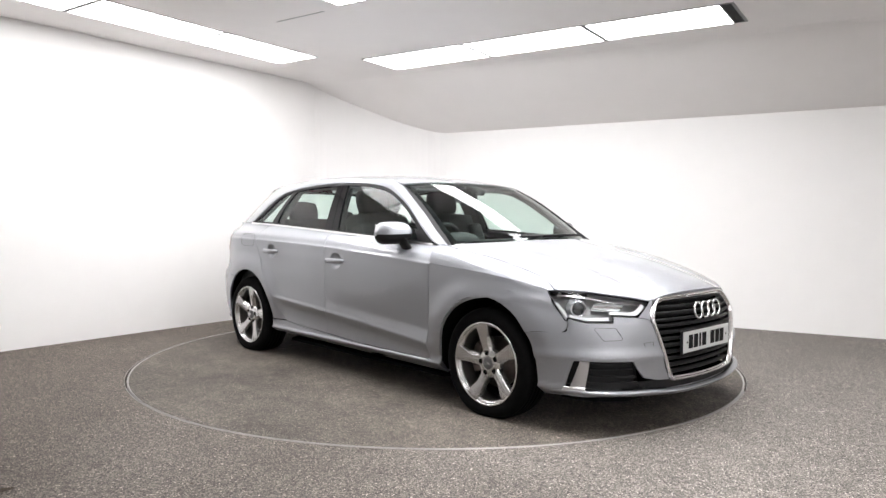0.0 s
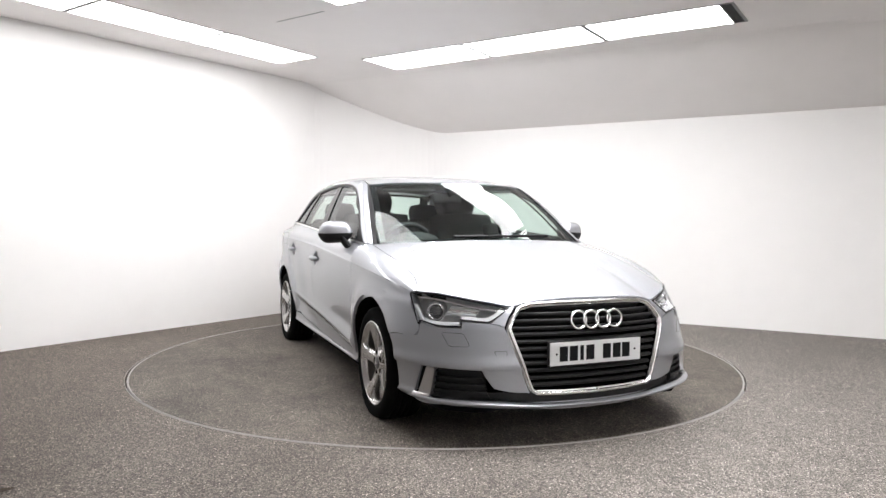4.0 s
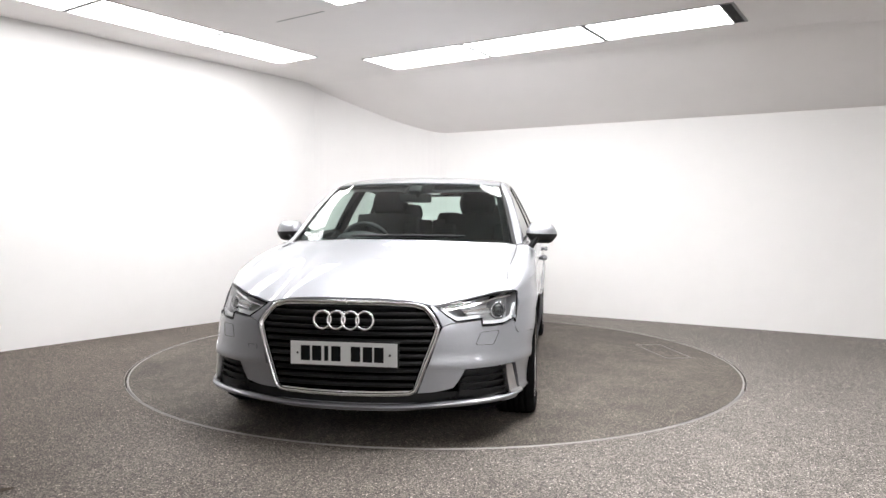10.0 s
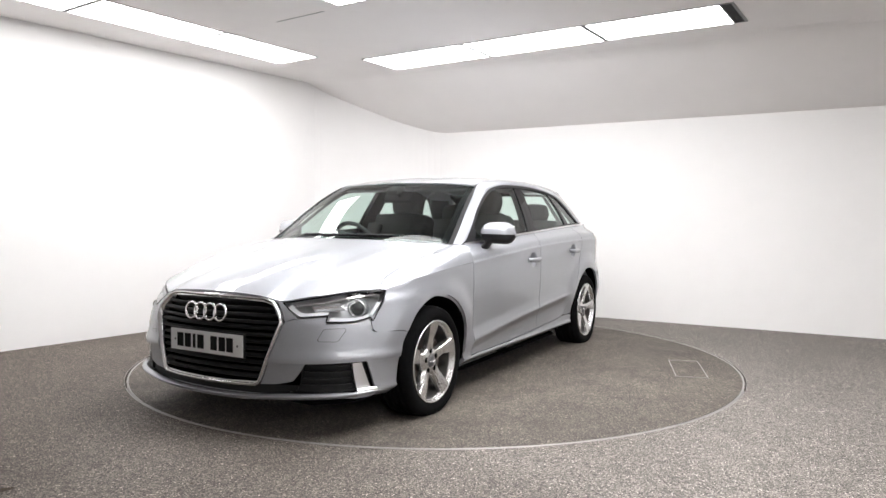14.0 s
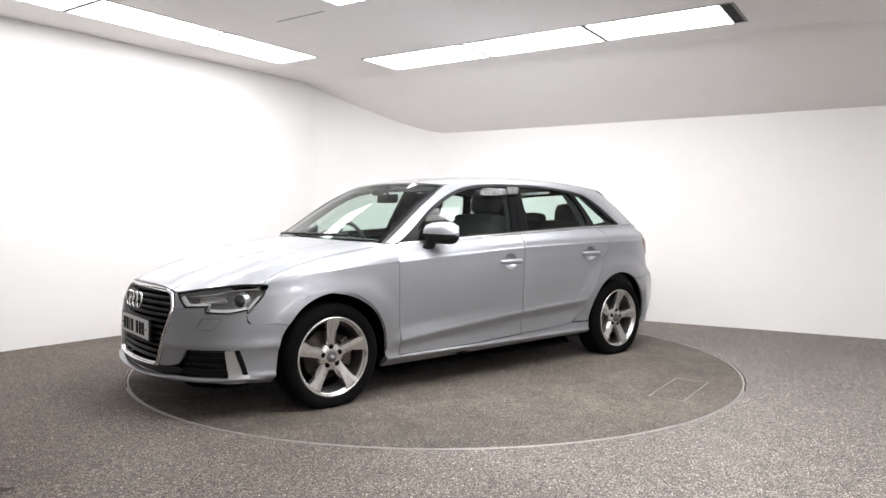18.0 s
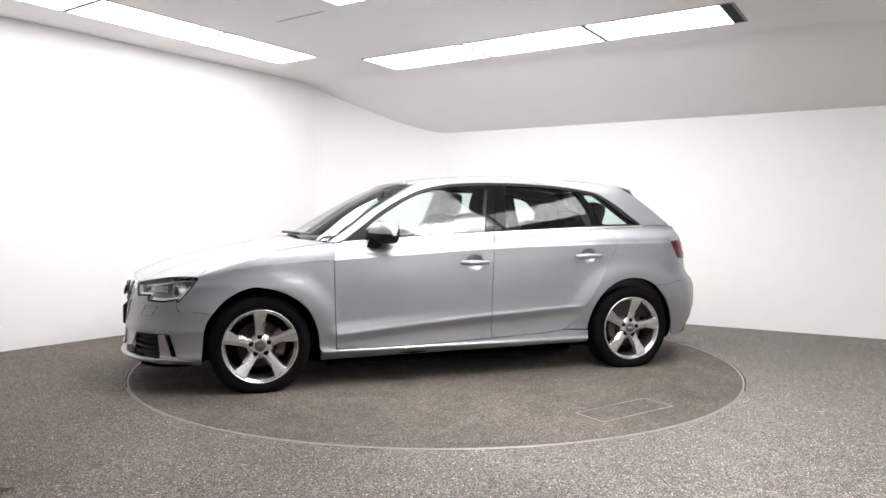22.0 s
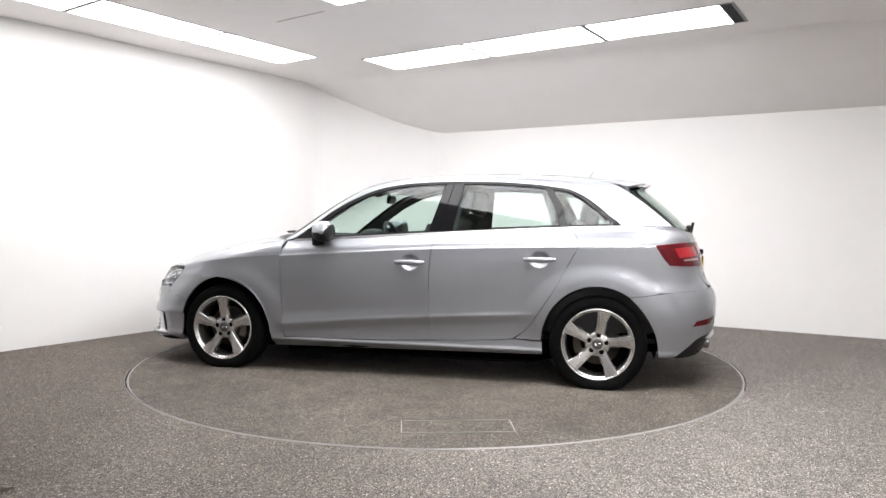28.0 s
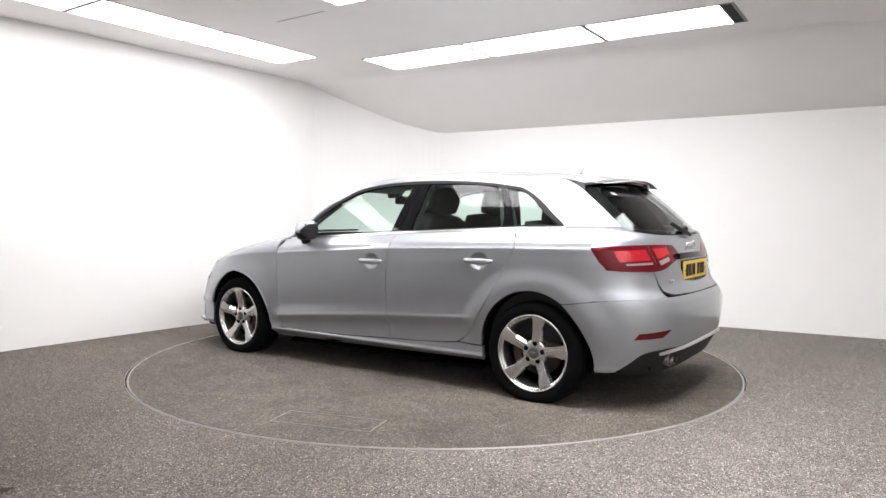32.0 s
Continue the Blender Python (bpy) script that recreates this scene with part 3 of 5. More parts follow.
RAIL = [(0.900, 0.722, 0.922), (0.765, 0.690, 1.018), (0.610, 0.655, 1.130), (0.455, 0.621, 1.229), (0.285, 0.589, 1.314), (0.06, 0.576, 1.357), (-0.30, 0.571, 1.377), (-0.75, 0.563, 1.378), (-1.15, 0.555, 1.356), (-1.38, 0.550, 1.333)]


def build_body(car):
    """Painted panels. Each is a piece of the same body surface, set apart by open gaps."""
    # front wings: arch to shoulder crease, and the roll over to the bonnet
    zs = lambda x: table(Z_SHOULDER, x)
    bottom = [(0.848 + G, 0.236), (0.942, 0.236)] + arch(AXLE_F, 174, 34, 10)
    right = [bottom[-1], (1.66, 0.5085), (1.785, 0.5125), (1.799, 0.530), (1.797, 0.572), (1.749, 0.612), (1.708, 0.662), (1.678, 0.714)]
    left = [(0.848 + G, 0.236), (0.858 + G, 0.50), (0.863 + G, 0.70), (0.865 + G, 0.816)]
    bottom[0] = left[0]
    top = [(x, zs(x)) for x in (left[-1][0], 1.0, 1.2, 1.35, 1.5, 1.6)] + [(1.678, 0.714)]
    lower = on(coons(bottom, top, left, right, 44, 26), body_at)
    crease = [body_at(x, zs(x)) for x in (left[-1][0], 1.0, 1.2, 1.35, 1.5, 1.6)] + [body_at(1.678, 0.714)]
    seam = [(0.862, 0.752, 0.922), (0.90, 0.745, 0.918), (1.0, 0.748, 0.903), (1.2, 0.748, 0.871), (1.4, 0.736, 0.828), (1.55, 0.730, 0.786), (1.63, 0.738, 0.755), (1.700, 0.768, 0.7185)]
    upper = ruled(crease, seam, 30, 8)
    v = np.linspace(0, 1, 9)[:, None, None]
    upper = upper + np.array((0, 0.5, 0.5))[None, None] * 0.055 * (4 * v * (1 - v)) * np.linspace(1, 0.0, 31)[None, :, None] ** 0.6
    for s in (lambda g: g, mirrored):
        part("front_wing", join(shell(s(lower)), shell(s(upper))), M_PAINT, car)

    # doors
    for name, x_front, x_back, rear in (("front_door", 0.852 - G, None, False), ("rear_door", None, None, True)):
        if not rear:
            b = [(0.846 - G, 0.243), (0.25, 0.247), (-0.224 + G, 0.267)]
            t = [(0.852, 0.918), (0.785, 0.921), (0.25, 0.951), (-0.254 + G, 0.979)]
            l = [(0.846 - G, 0.243), (0.858 - G, 0.5), (0.863 - G, 0.70), (0.865 - G, 0.816), (0.861 - G, 0.875), (0.852, 0.918)]
            r = [(-0.224 + G, 0.267), (-0.213 + G, 0.45), (-0.212 + G, 0.63), (-0.227 + G, 0.87), (-0.254 + G, 0.979)]
        else:
            b = [(-0.224 - G, 0.267), (-0.50, 0.278), (-0.70, 0.291), (-0.776 + G, 0.300)]
            t = [(-0.254 - G, 0.979), (-0.81, 1.005), (-1.142 + G, 1.020)]
            l = [(-0.224 - G, 0.267), (-0.213 - G, 0.45), (-0.212 - G, 0.63), (-0.227 - G, 0.87), (-0.254 - G, 0.979)]
            r = [(-0.776 + G, 0.300), (-0.862 + G, 0.362), (-0.960 + G, 0.500), (-1.046 + G, 0.634), (-1.098 + G, 0.730), (-1.165 + G, 0.855), (-1.192 + G, 0.908), (-1.180 + G, 0.962), (-1.142 + G, 1.020)]
        hx, hz = (-0.083, 0.786) if not rear else (-0.949, 0.820)

        def dented(x, z, hx=hx, hz=hz):
            p = body_at(x, z)
            r = math.hypot((x - hx) / 0.060, (z - hz - 0.001) / 0.049)
            return (p[0], p[1] - 0.026 * max(0.0, 1 - r**4) ** 0.7 * (1 if r < 1 else 0), p[2])
        g = on(fitted_rows(coons(b, t, l, r, 110, 84)), dented)
        for ob, sgn in zip(pair(name, g, M_PAINT, car), (1, -1)):
            door_handle(ob, hx, hz, sgn)

    # sills
    g = on(coons([(0.940, 0.168), (0.0, 0.184), (-0.968, 0.200)], [(0.940, 0.231), (0.848, 0.238), (0.25, 0.2425), (-0.24, 0.262), (-0.50, 0.2735), (-0.70, 0.2855), (-0.78, 0.2945), (-0.90, 0.2885), (-0.966, 0.2885)],
                 [(0.940, 0.168), (0.940, 0.231)], [(-0.968, 0.200), (-0.967, 0.24), (-0.966, 0.2885)], 60, 12), body_at)
    pair("sill", g, M_PAINT, car, "silver sill with a bright upper edge", 0.03)

    # rear quarters
    inner = [p for p in arch(AXLE_R, 1.5, 124, 40)] + [(-1.62, 0.609), (-1.705, 0.622)]
    outer = [(-0.781 - G, 0.296), (-0.862 - G, 0.362), (-0.960 - G, 0.500), (-1.046 - G, 0.634), (-1.098 - G, 0.730), (-1.165 - G, 0.855), (-1.192 - G, 0.9085)]
    outer = [tuple(p) for p in spline(outer, 40)] + [(-1.35, zs(-1.35)), (-1.50, zs(-1.50)), (-1.665, 0.9145), (-1.700, 0.86), (-1.745, 0.79), (-1.742, 0.69), (-1.706, 0.6225)]
    g = on(around((AXLE_R + 0.006, HUB_Z), inner, outer, 1.6, 137.9, 130, 36), body_at)
    line = [(-1.192 - G, 0.9085), (-1.35, zs(-1.35)), (-1.50, zs(-1.50)), (-1.665, 0.9145)]
    up = on(coons(line, [(-1.142 - G, 1.021), (-1.46, 1.0325), (-1.62, 1.036), (-1.690, 1.037)], [line[0], (-1.180 - G, 0.962), (-1.142 - G, 1.021)], [line[-1], (-1.672, 0.97), (-1.690, 1.037)], 30, 14), body_at)
    for s in (lambda q: q, mirrored):
        part("rear_quarter", join(shell(s(g)), shell(s(up))), M_PAINT, car)

    flap = [(-1.235, 0.848), (-1.375, 0.848), (-1.425, 0.870), (-1.432, 0.925), (-1.412, 0.947), (-1.262, 0.947), (-1.222, 0.925), (-1.218, 0.870)]
    part("fuel_flap", joint_line(flap, body_at, mirrored), M_GAP, car, "fine outline of the fuel filler flap")

    # pillars and cant rail: window opening out to the glass edges and roof
    a = [body_at(*p) for p in [(0.852, 0.921), (0.80, 0.934)] + DLO_TOP[1:]]
    # the front pillar stops short of the glass; a black gasket fills the rest
    foot = [(0.885, 0.742, 0.922)] + [tuple(0.30 * np.array(body_at(x, z)) + 0.70 * np.array(r)) for (x, z), r in zip([(0.70, 1.000), (0.565, 1.103), (0.415, 1.198)], RAIL[1:4])] + [(0.277, 0.599, 1.312)]
    gasket = ruled(foot, RAIL[:5], 24, 2)
    pair("screen_gasket", gasket, M_BLACK, car, "black windscreen gasket", 0.01)
    roofside = ruled(a, foot + RAIL[5:9], 60, 6)
    roofside = roofside + np.array((0, 0.8, 0.6))[None, None] * 0.010 * (4 * np.linspace(0, 1, 7) * (1 - np.linspace(0, 1, 7)))[:, None, None]
    d_in = [body_at(*p) for p in DLO_REAR]
    d_out = [RAIL[8], (-1.37, 0.556, 1.330), (-1.46, 0.572, 1.290), (-1.56, 0.598, 1.220), (-1.66, 0.628, 1.140), (-1.735, 0.650, 1.075), (-1.775, 0.664, 1.040)]
    dpil = ruled(d_in, d_out, 30, 10)
    vv = np.linspace(0, 1, 11)
    dpil = dpil + np.array((-0.2, 0.9, 0.3))[None, None] * 0.012 * (4 * vv * (1 - vv))[:, None, None]
    for s in (lambda g: g, mirrored):
        part("cant_rail", shell(s(roofside), 0.02), M_PAINT, car)
        part("rear_pillar", shell(s(dpil), 0.02), M_PAINT, car)

    # roof
    cl = [(0.350, 0, 1.338), (0.12, 0, 1.383), (-0.2, 0, 1.410), (-0.55, 0, 1.423), (-0.85, 0, 1.419), (-1.2, 0, 1.398), (-1.43, 0, 1.372)]
    ed = [(p[0], p[1] - 0.004, p[2] + 0.001) for p in RAIL[4:]]
    fr = [cl[0], (0.343, 0.25, 1.3345), (0.320, 0.45, 1.3265), ed[0]]
    rr = [cl[-1], (-1.425, 0.25, 1.367), (-1.41, 0.42, 1.354), ed[-1]]
    half = coons(cl, ed, fr, rr, 40, 14)
    full = np.concatenate([mirrored(half)[::-1], half[1:]], 0)
    part("roof", shell(full, 0.01), M_PAINT, car)
    spoil_t = coons([(-1.433, 0, 1.372), (-1.54, 0, 1.358), (-1.635, 0, 1.342)], [(-1.384, 0.549, 1.332), (-1.43, 0.551, 1.323), (-1.495, 0.546, 1.303)], [(-1.433, 0, 1.372), (-1.428, 0.25, 1.367), (-1.413, 0.42, 1.354), (-1.384, 0.549, 1.332)],
                    [(-1.635, 0, 1.342), (-1.622, 0.25, 1.338), (-1.575, 0.43, 1.324), (-1.495, 0.546, 1.303)], 10, 18)
    full = np.concatenate([mirrored(spoil_t)[::-1], spoil_t[1:]], 0)
    under = full.copy()
    under[:, :, 2] -= 0.012 + 0.030 * np.linspace(1, 0.2, under.shape[1])[None]
    sp = part("roof_spoiler", shell(full, 0.016), M_PAINT, car)
    part("lower_face", shell(under, 0.0, centre=(-1.6, 0, 2)), M_GLOSSBLACK, sp, "gloss black underside")
    bl = part("brake_light", box(0.02, 0.30, 0.012, pose(-1.612, 0, 1.318), 0.003), M_DARKRED, sp, "dark red high brake light strip")
    ant = part("aerial", cylinder(0.004, 0.002, 0.055, pose(-1.245, 0, 1.418, 0, -35, 0), 8), M_PAINT, car, "small silver roof aerial")
    part("aerial_base", ball(0.02, pose(-1.222, 0, 1.394) @ Matrix.Diagonal((1.6, 0.7, 0.5, 1)), 12, 8), M_PAINT, ant)

    # bonnet
    ctr = [(1.125, 0, 0.951), (1.31, 0, 0.917), (1.52, 0, 0.880), (1.69, 0, 0.844), (1.89, 0, 0.788), (2.02, 0, 0.742), (2.102, 0, 0.703)]
    side = [(0.890, 0.741, 0.9205), (1.0, 0.7445, 0.9045), (1.2, 0.7445, 0.8725), (1.4, 0.7345, 0.8295), (1.55, 0.7265, 0.7875), (1.63, 0.7345, 0.7565), (1.704, 0.7645, 0.7195)]
    rear = [ctr[0], (1.112, 0.25, 0.949), (1.05, 0.50, 0.938), (0.965, 0.655, 0.930), side[0]]
    front = [ctr[-1], (2.092, 0.18, 0.700), (2.066, 0.33, 0.686)] + [front_at(*p) for p in (fy(0.412, 0.6675), fx(1.985, 0.683), fx(1.92, 0.697), fx(1.81, 0.7155))] + [side[-1]]
    half = coons(ctr, side, rear, front, 56, 40)
    # two folded ridges that close in towards the nose
    nv, nu = half.shape[:2]
    for i in range(nv):
        for j in range(nu):
            u, y = j / (nu - 1), half[i, j, 1]
            ridge = 0.56 - 0.14 * u
            half[i, j, 2] += 0.0035 * math.exp(-abs(y - ridge) / 0.045) * math.sin(math.pi * min(1, 0.08 + u * 0.92)) ** 0.6
            half[i, j, 2] -= 0.002 * math.exp(-(((y - ridge + 0.09) / 0.05) ** 2)) * math.sin(math.pi * u)
    full = np.concatenate([mirrored(half)[::-1], half[1:]], 0)
    part("bonnet", shell(full, 0.018), M_PAINT, car)

    front_bumper(car)
    rear_end(car)


def around(c, inner, outer, a0, a1, nu, nv):
    """Grid between two outlines along rays from c; corners of the outer one get rays of their own."""
    def polar(pts):
        P = np.array(pts, float) - np.array(c)
        return np.degrees(np.arctan2(P[:, 1], P[:, 0])), np.array(pts, float)
    ai, pi = polar(inner)
    ao, po = polar(outer)
    ang = sorted(set([float(q) for q in np.linspace(a0, a1, nu)] + [float(q) for q in ao[40:] if a0 < q < a1]))
    def at(ang_list, pts, q):
        return np.array([np.interp(q, ang_list, pts[:, k]) for k in (0, 1)])
    so = np.argsort(ao)
    I, O = np.array([at(ai, pi, q) for q in ang]), np.array([at(ao[so], po[so], q) for q in ang])
    v = (np.linspace(0, 1, nv + 1) ** 1.2)[:, None, None]
    return (1 - v) * I[None] + v * O[None]


def fitted_rows(dom):
    """Slide the rows of a door's grid so that its creases run along whole rows."""
    n = dom.shape[0] - 1
    marks = [0, int(n * 0.20), int(n * 0.20) + 2, int(n * 0.84), int(n * 0.84) + 2, n]
    out = dom.copy()
    for j in range(dom.shape[1]):
        zc, xc = dom[:, j, 1], dom[:, j, 0]
        x = float(xc.mean())
        zl, zs = table(Z_LOW, x), table(Z_SHOULDER, x)
        zl = max(zl, zc[0] + 0.02)
        z = np.interp(np.arange(n + 1), marks, [zc[0], zl - 0.007, zl + 0.004, zs - 0.0025, zs + 0.0025, zc[-1]])
        out[:, j, 1] = z
        out[:, j, 0] = np.interp(z, zc, xc)
    return out


def joint_line(pts, f, s, width=0.0022):
    """A narrow dark joint line round a closed outline on the surface f."""
    P = np.array(pts + pts[:1], float)
    q = np.concatenate([P[i] + np.linspace(0, 1, 9)[:-1, None] * (P[i + 1] - P[i]) for i in range(len(pts))] + [P[:1]], 0)
    scale = np.array((0.012, 1.0)) if f is front_at else np.array((1.0, 1.0))
    c = P[:-1].mean(axis=0)
    d = (c - q) * scale
    d = d / np.linalg.norm(d, axis=1)[:, None] * width / scale
    return shell(s(on(np.array([q, q + d]), inset(f, -0.0012))), 0.002)


def door_handle(door, hx, hz, sgn):
    """A bow-shaped grip across the recessed cup."""
    grip = []
    for i in range(15):
        u = i / 14 * 2 - 1
        x = hx + 0.104 * u
        lift = 0.030 * (1 - abs(u) ** 3.2) + 0.004
        hgt = 0.0185 * (1 - 0.35 * abs(u) ** 4)
        row = []
        for k in range(10):
            a = 2 * math.pi * k / 10
            row.append((x, (body_at(x, hz)[1] + lift + 0.010 * math.cos(a)) * sgn, hz + 0.002 + hgt * math.sin(a) * (0.9 if math.sin(a) > 0 else 1)))
        row.append(row[0])
        grip.append(row)
    g = part("door_handle", shell(np.array(grip), 0.002, centre=(hx, sgn * 0.905, hz)), M_PAINT, door)


GR_TOP = [(0.0, 0.690), (0.18, 0.688), (0.325, 0.680)]
GRILLE = [(0.325, 0.680), (0.385, 0.662), (0.430, 0.610), (0.452, 0.568), (0.435, 0.510), (0.395, 0.400), (0.355, 0.285), (0.340, 0.255)]


def front_bumper(car):
    f = front_at
    # cheek: from the grille round to the wheel arch, above the side vent
    left = [fy(0.392, 0.375), fy(0.440, 0.51), fy(0.462, 0.568)]
    top_pts = [fy(0.462, 0.568), fy(0.490, 0.580), fy(0.516, 0.584), fx(1.963, 0.592), fx(1.978, 0.560), fx(1.877, 0.560), fx(1.802, 0.576), fx(1.8035, 0.515), fx(1.785, 0.5103), fx(1.66, 0.5063), fx(1.603, 0.4942)]
    bottom_pts = [fy(0.392, 0.375), fy(0.50, 0.368), fx(2.055, 0.370), fx(1.95, 0.373), fx(1.846, 0.374), fx(1.740, 0.374), fx(1.652, 0.372)]
    right = [fx(1.652, 0.372), fx(1.635, 0.44), fx(1.603, 0.4942)]
    # straight-cornered top line: sample by hand so the notch under the lamp stays sharp
    def poly(pts, n):
        P = np.array(pts)
        s = np.concatenate([[0], np.cumsum(np.linalg.norm(np.diff(P * np.array((0.012, 1)), axis=0), axis=1))])
        w = np.linspace(0, s[-1], n + 1)
        return np.stack([np.interp(w, s, P[:, k]) for k in (0, 1)], 1)
    T, B, L, R = poly(top_pts, 48), poly(bottom_pts, 48), spline(left, 16), spline(right, 16)
    u, v = np.linspace(0, 1, 49)[None, :, None], np.linspace(0, 1, 17)[:, None, None]
    corner = (1 - u) * (1 - v) * B[0] + u * (1 - v) * B[-1] + (1 - u) * v * T[0] + u * v * T[-1]
    dom = (1 - v) * B[None] + v * T[None] + (1 - u) * L[:, None] + u * R[:, None] - corner
    def brow(a, z):
        return inset(front_at, -0.010 * math.exp(-(((z - 0.388) / 0.035) ** 2)) * min(1.0, max(0.0, (a - 10) / 12)))(a, z)
    cheek = on(dom, brow)
    # wedge between grille shoulder, lamp and bonnet
    wedge = on(coons([fy(0.462, 0.570), fy(0.486, 0.582), fy(0.516, 0.586)], [fy(0.395, 0.664), fy(0.405, 0.666), fy(0.417, 0.662)], [fy(0.462, 0.570), fy(0.438, 0.612), fy(0.395, 0.664)], [fy(0.516, 0.586), fy(0.468, 0.622), fy(0.417, 0.662)], 6, 10), f)
    # lower cheek, between grille and vent, and the corner behind the vent
    low_in = on(coons([fy(0.352, 0.262), fy(0.44, 0.268), fy(0.515, 0.284)], [fy(0.392, 0.373), fy(0.50, 0.366), fx(2.055, 0.368)], [fy(0.352, 0.262), fy(0.375, 0.32), fy(0.392, 0.373)], [fy(0.515, 0.284), fy(0.545, 0.325), fx(2.055, 0.368)], 10, 10), inset(front_at, 0.005))
    corner_g = on(coons([fx(1.804, 0.222), fx(1.735, 0.212), fx(1.664, 0.194)], [fx(1.846, 0.374), fx(1.74, 0.374), fx(1.652, 0.372)], [fx(1.804, 0.222), fx(1.817, 0.28), fx(1.846, 0.374)], [fx(1.664, 0.194), fx(1.660, 0.27), fx(1.652, 0.372)], 8, 12), f)
    lip_b = [fy(0.0, 0.172), fy(0.3, 0.174), fy(0.52, 0.178), fy(0.66, 0.180), fx(1.78, 0.180), fx(1.664, 0.176)]
    lip_m = [fy(0.0, 0.188), fy(0.3, 0.191), fy(0.52, 0.200), fy(0.66, 0.203), fx(1.78, 0.203), fx(1.664, 0.190)]
    lip_t = [fy(0.0, 0.203), fy(0.3, 0.207), fy(0.52, 0.222), fy(0.66, 0.226), fx(1.79, 0.226), fx(1.664, 0.196)]
    rows = []
    for v, d in ((0.0, 0.016), (0.5, 0.003), (1.0, -0.008), (1.5, -0.016), (1.72, -0.017), (1.86, -0.012), (2.0, 0.014)):
        q = spline(lip_b, 44) * (1 - v) + spline(lip_m, 44) * v if v <= 1 else spline(lip_m, 44) * (2 - v) + spline(lip_t, 44) * (v - 1)
        out_d = np.interp(np.linspace(0, 1, 45), [0, 0.75, 1.0], [1, 1, 0.0])
        rows.append([inset(front_at, d * k)(*pt) for pt, k in zip(q, out_d)])
    lip = np.array(rows)
    part("front_lip", shell(np.concatenate([mirrored(lip)[:, ::-1], lip[:, 1:]], 1), 0.03), M_PAINT, car)
    ledge = np.array([lip[-1] - np.array((0.002, 0, 0.001)), [inset(front_at, 0.05)(*pt) for pt in spline(lip_t, 44)]])
    part("lip_ledge", shell(np.concatenate([mirrored(ledge)[:, ::-1], ledge[:, 1:]], 1), 0.0, centre=(1.5, 0, -3)), M_BLACK, car)
    for s in (lambda g: g, mirrored):
        bumper = part("front_bumper", join(shell(s(cheek)), shell(s(wedge)), shell(s(low_in)), shell(s(corner_g))), M_PAINT, car)
        # side vent with its blade and bars
        vent = on(coons([fy(0.50, 0.232), fy(0.62, 0.222), fx(1.80, 0.214)], [fx(2.060, 0.372), fx(1.95, 0.375), fx(1.842, 0.375)], [fy(0.50, 0.232), fy(0.55, 0.30), fx(2.060, 0.372)], [fx(1.80, 0.214), fx(1.812, 0.28), fx(1.842, 0.375)], 10, 8), inset(front_at, 0.045))
        vp = part("side_vent", shell(s(vent), -0.03), M_BLACK, bumper, "black plastic side vent with horizontal bars")
        for k in range(4):
            z = 0.256 + 0.031 * k
            a = [fy(0.542 + 0.010 * k, z), fy(0.64, z), fx(1.890, z)]
            b = [fy(0.546 + 0.010 * k, z + 0.011), fy(0.64, z + 0.011), fx(1.892, z + 0.011)]
            part("slat", shell(s(on(ruled(a, b, 10, 2), inset(front_at, 0.018))), 0.02), M_BLACK, vp)
        bl = on(coons([fx(1.899, 0.238), fx(1.832, 0.236)], [fx(1.912, 0.368), fx(1.872, 0.369)], [fx(1.899, 0.238), fx(1.906, 0.30), fx(1.912, 0.368)], [fx(1.832, 0.236), fx(1.852, 0.30), fx(1.872, 0.369)], 5, 10), inset(front_at, -0.002))
        blade = part("vent_blade", shell(s(bl), 0.03), M_SATIN, vp, "satin aluminium blade beside the vent")
        ft = on(coons([fx(1.905, 0.226), fx(1.800, 0.224)], [fx(1.899, 0.243), fx(1.806, 0.242)], [fx(1.905, 0.226), fx(1.899, 0.241)], [fx(1.800, 0.224), fx(1.806, 0.242)], 5, 3), inset(front_at, -0.004))
        part("blade_foot", shell(s(ft), 0.03), M_SATIN, vp)
        # headlamp washer flap and sensor, drawn by their seams
        flap = [fx(*p) for p in [(2.010, 0.477), (1.960, 0.474), (1.950, 0.480), (1.914, 0.530), (1.918, 0.538), (1.980, 0.538), (1.990, 0.533), (2.015, 0.484)]]
        part("washer_flap", joint_line(flap, front_at, s, 0.0018), M_GAP, bumper)
    tow = [fy(0.455, 0.420), fy(0.500, 0.422), fy(0.512, 0.460), fy(0.457, 0.462)]
    part("towing_eye_cover", joint_line(tow, front_at, mirrored, 0.0016), M_GAP, car)
    # dark gap between cheek and lip
    under = on(ruled([fy(0.0, 0.190), fy(0.3, 0.193), fy(0.56, 0.205), fx(1.80, 0.21)], [fy(0.0, 0.262), fy(0.3, 0.262), fy(0.56, 0.262), fx(1.80, 0.24)], 30, 4), inset(front_at, 0.03))
    full = np.concatenate([mirrored(under)[:, ::-1], under[:, 1:]], 1)
    part("lower_intake", shell(full, 0.0), M_BLACK, car)
    grille(car)
    for s in (1, -1):
        headlamp(car, s)


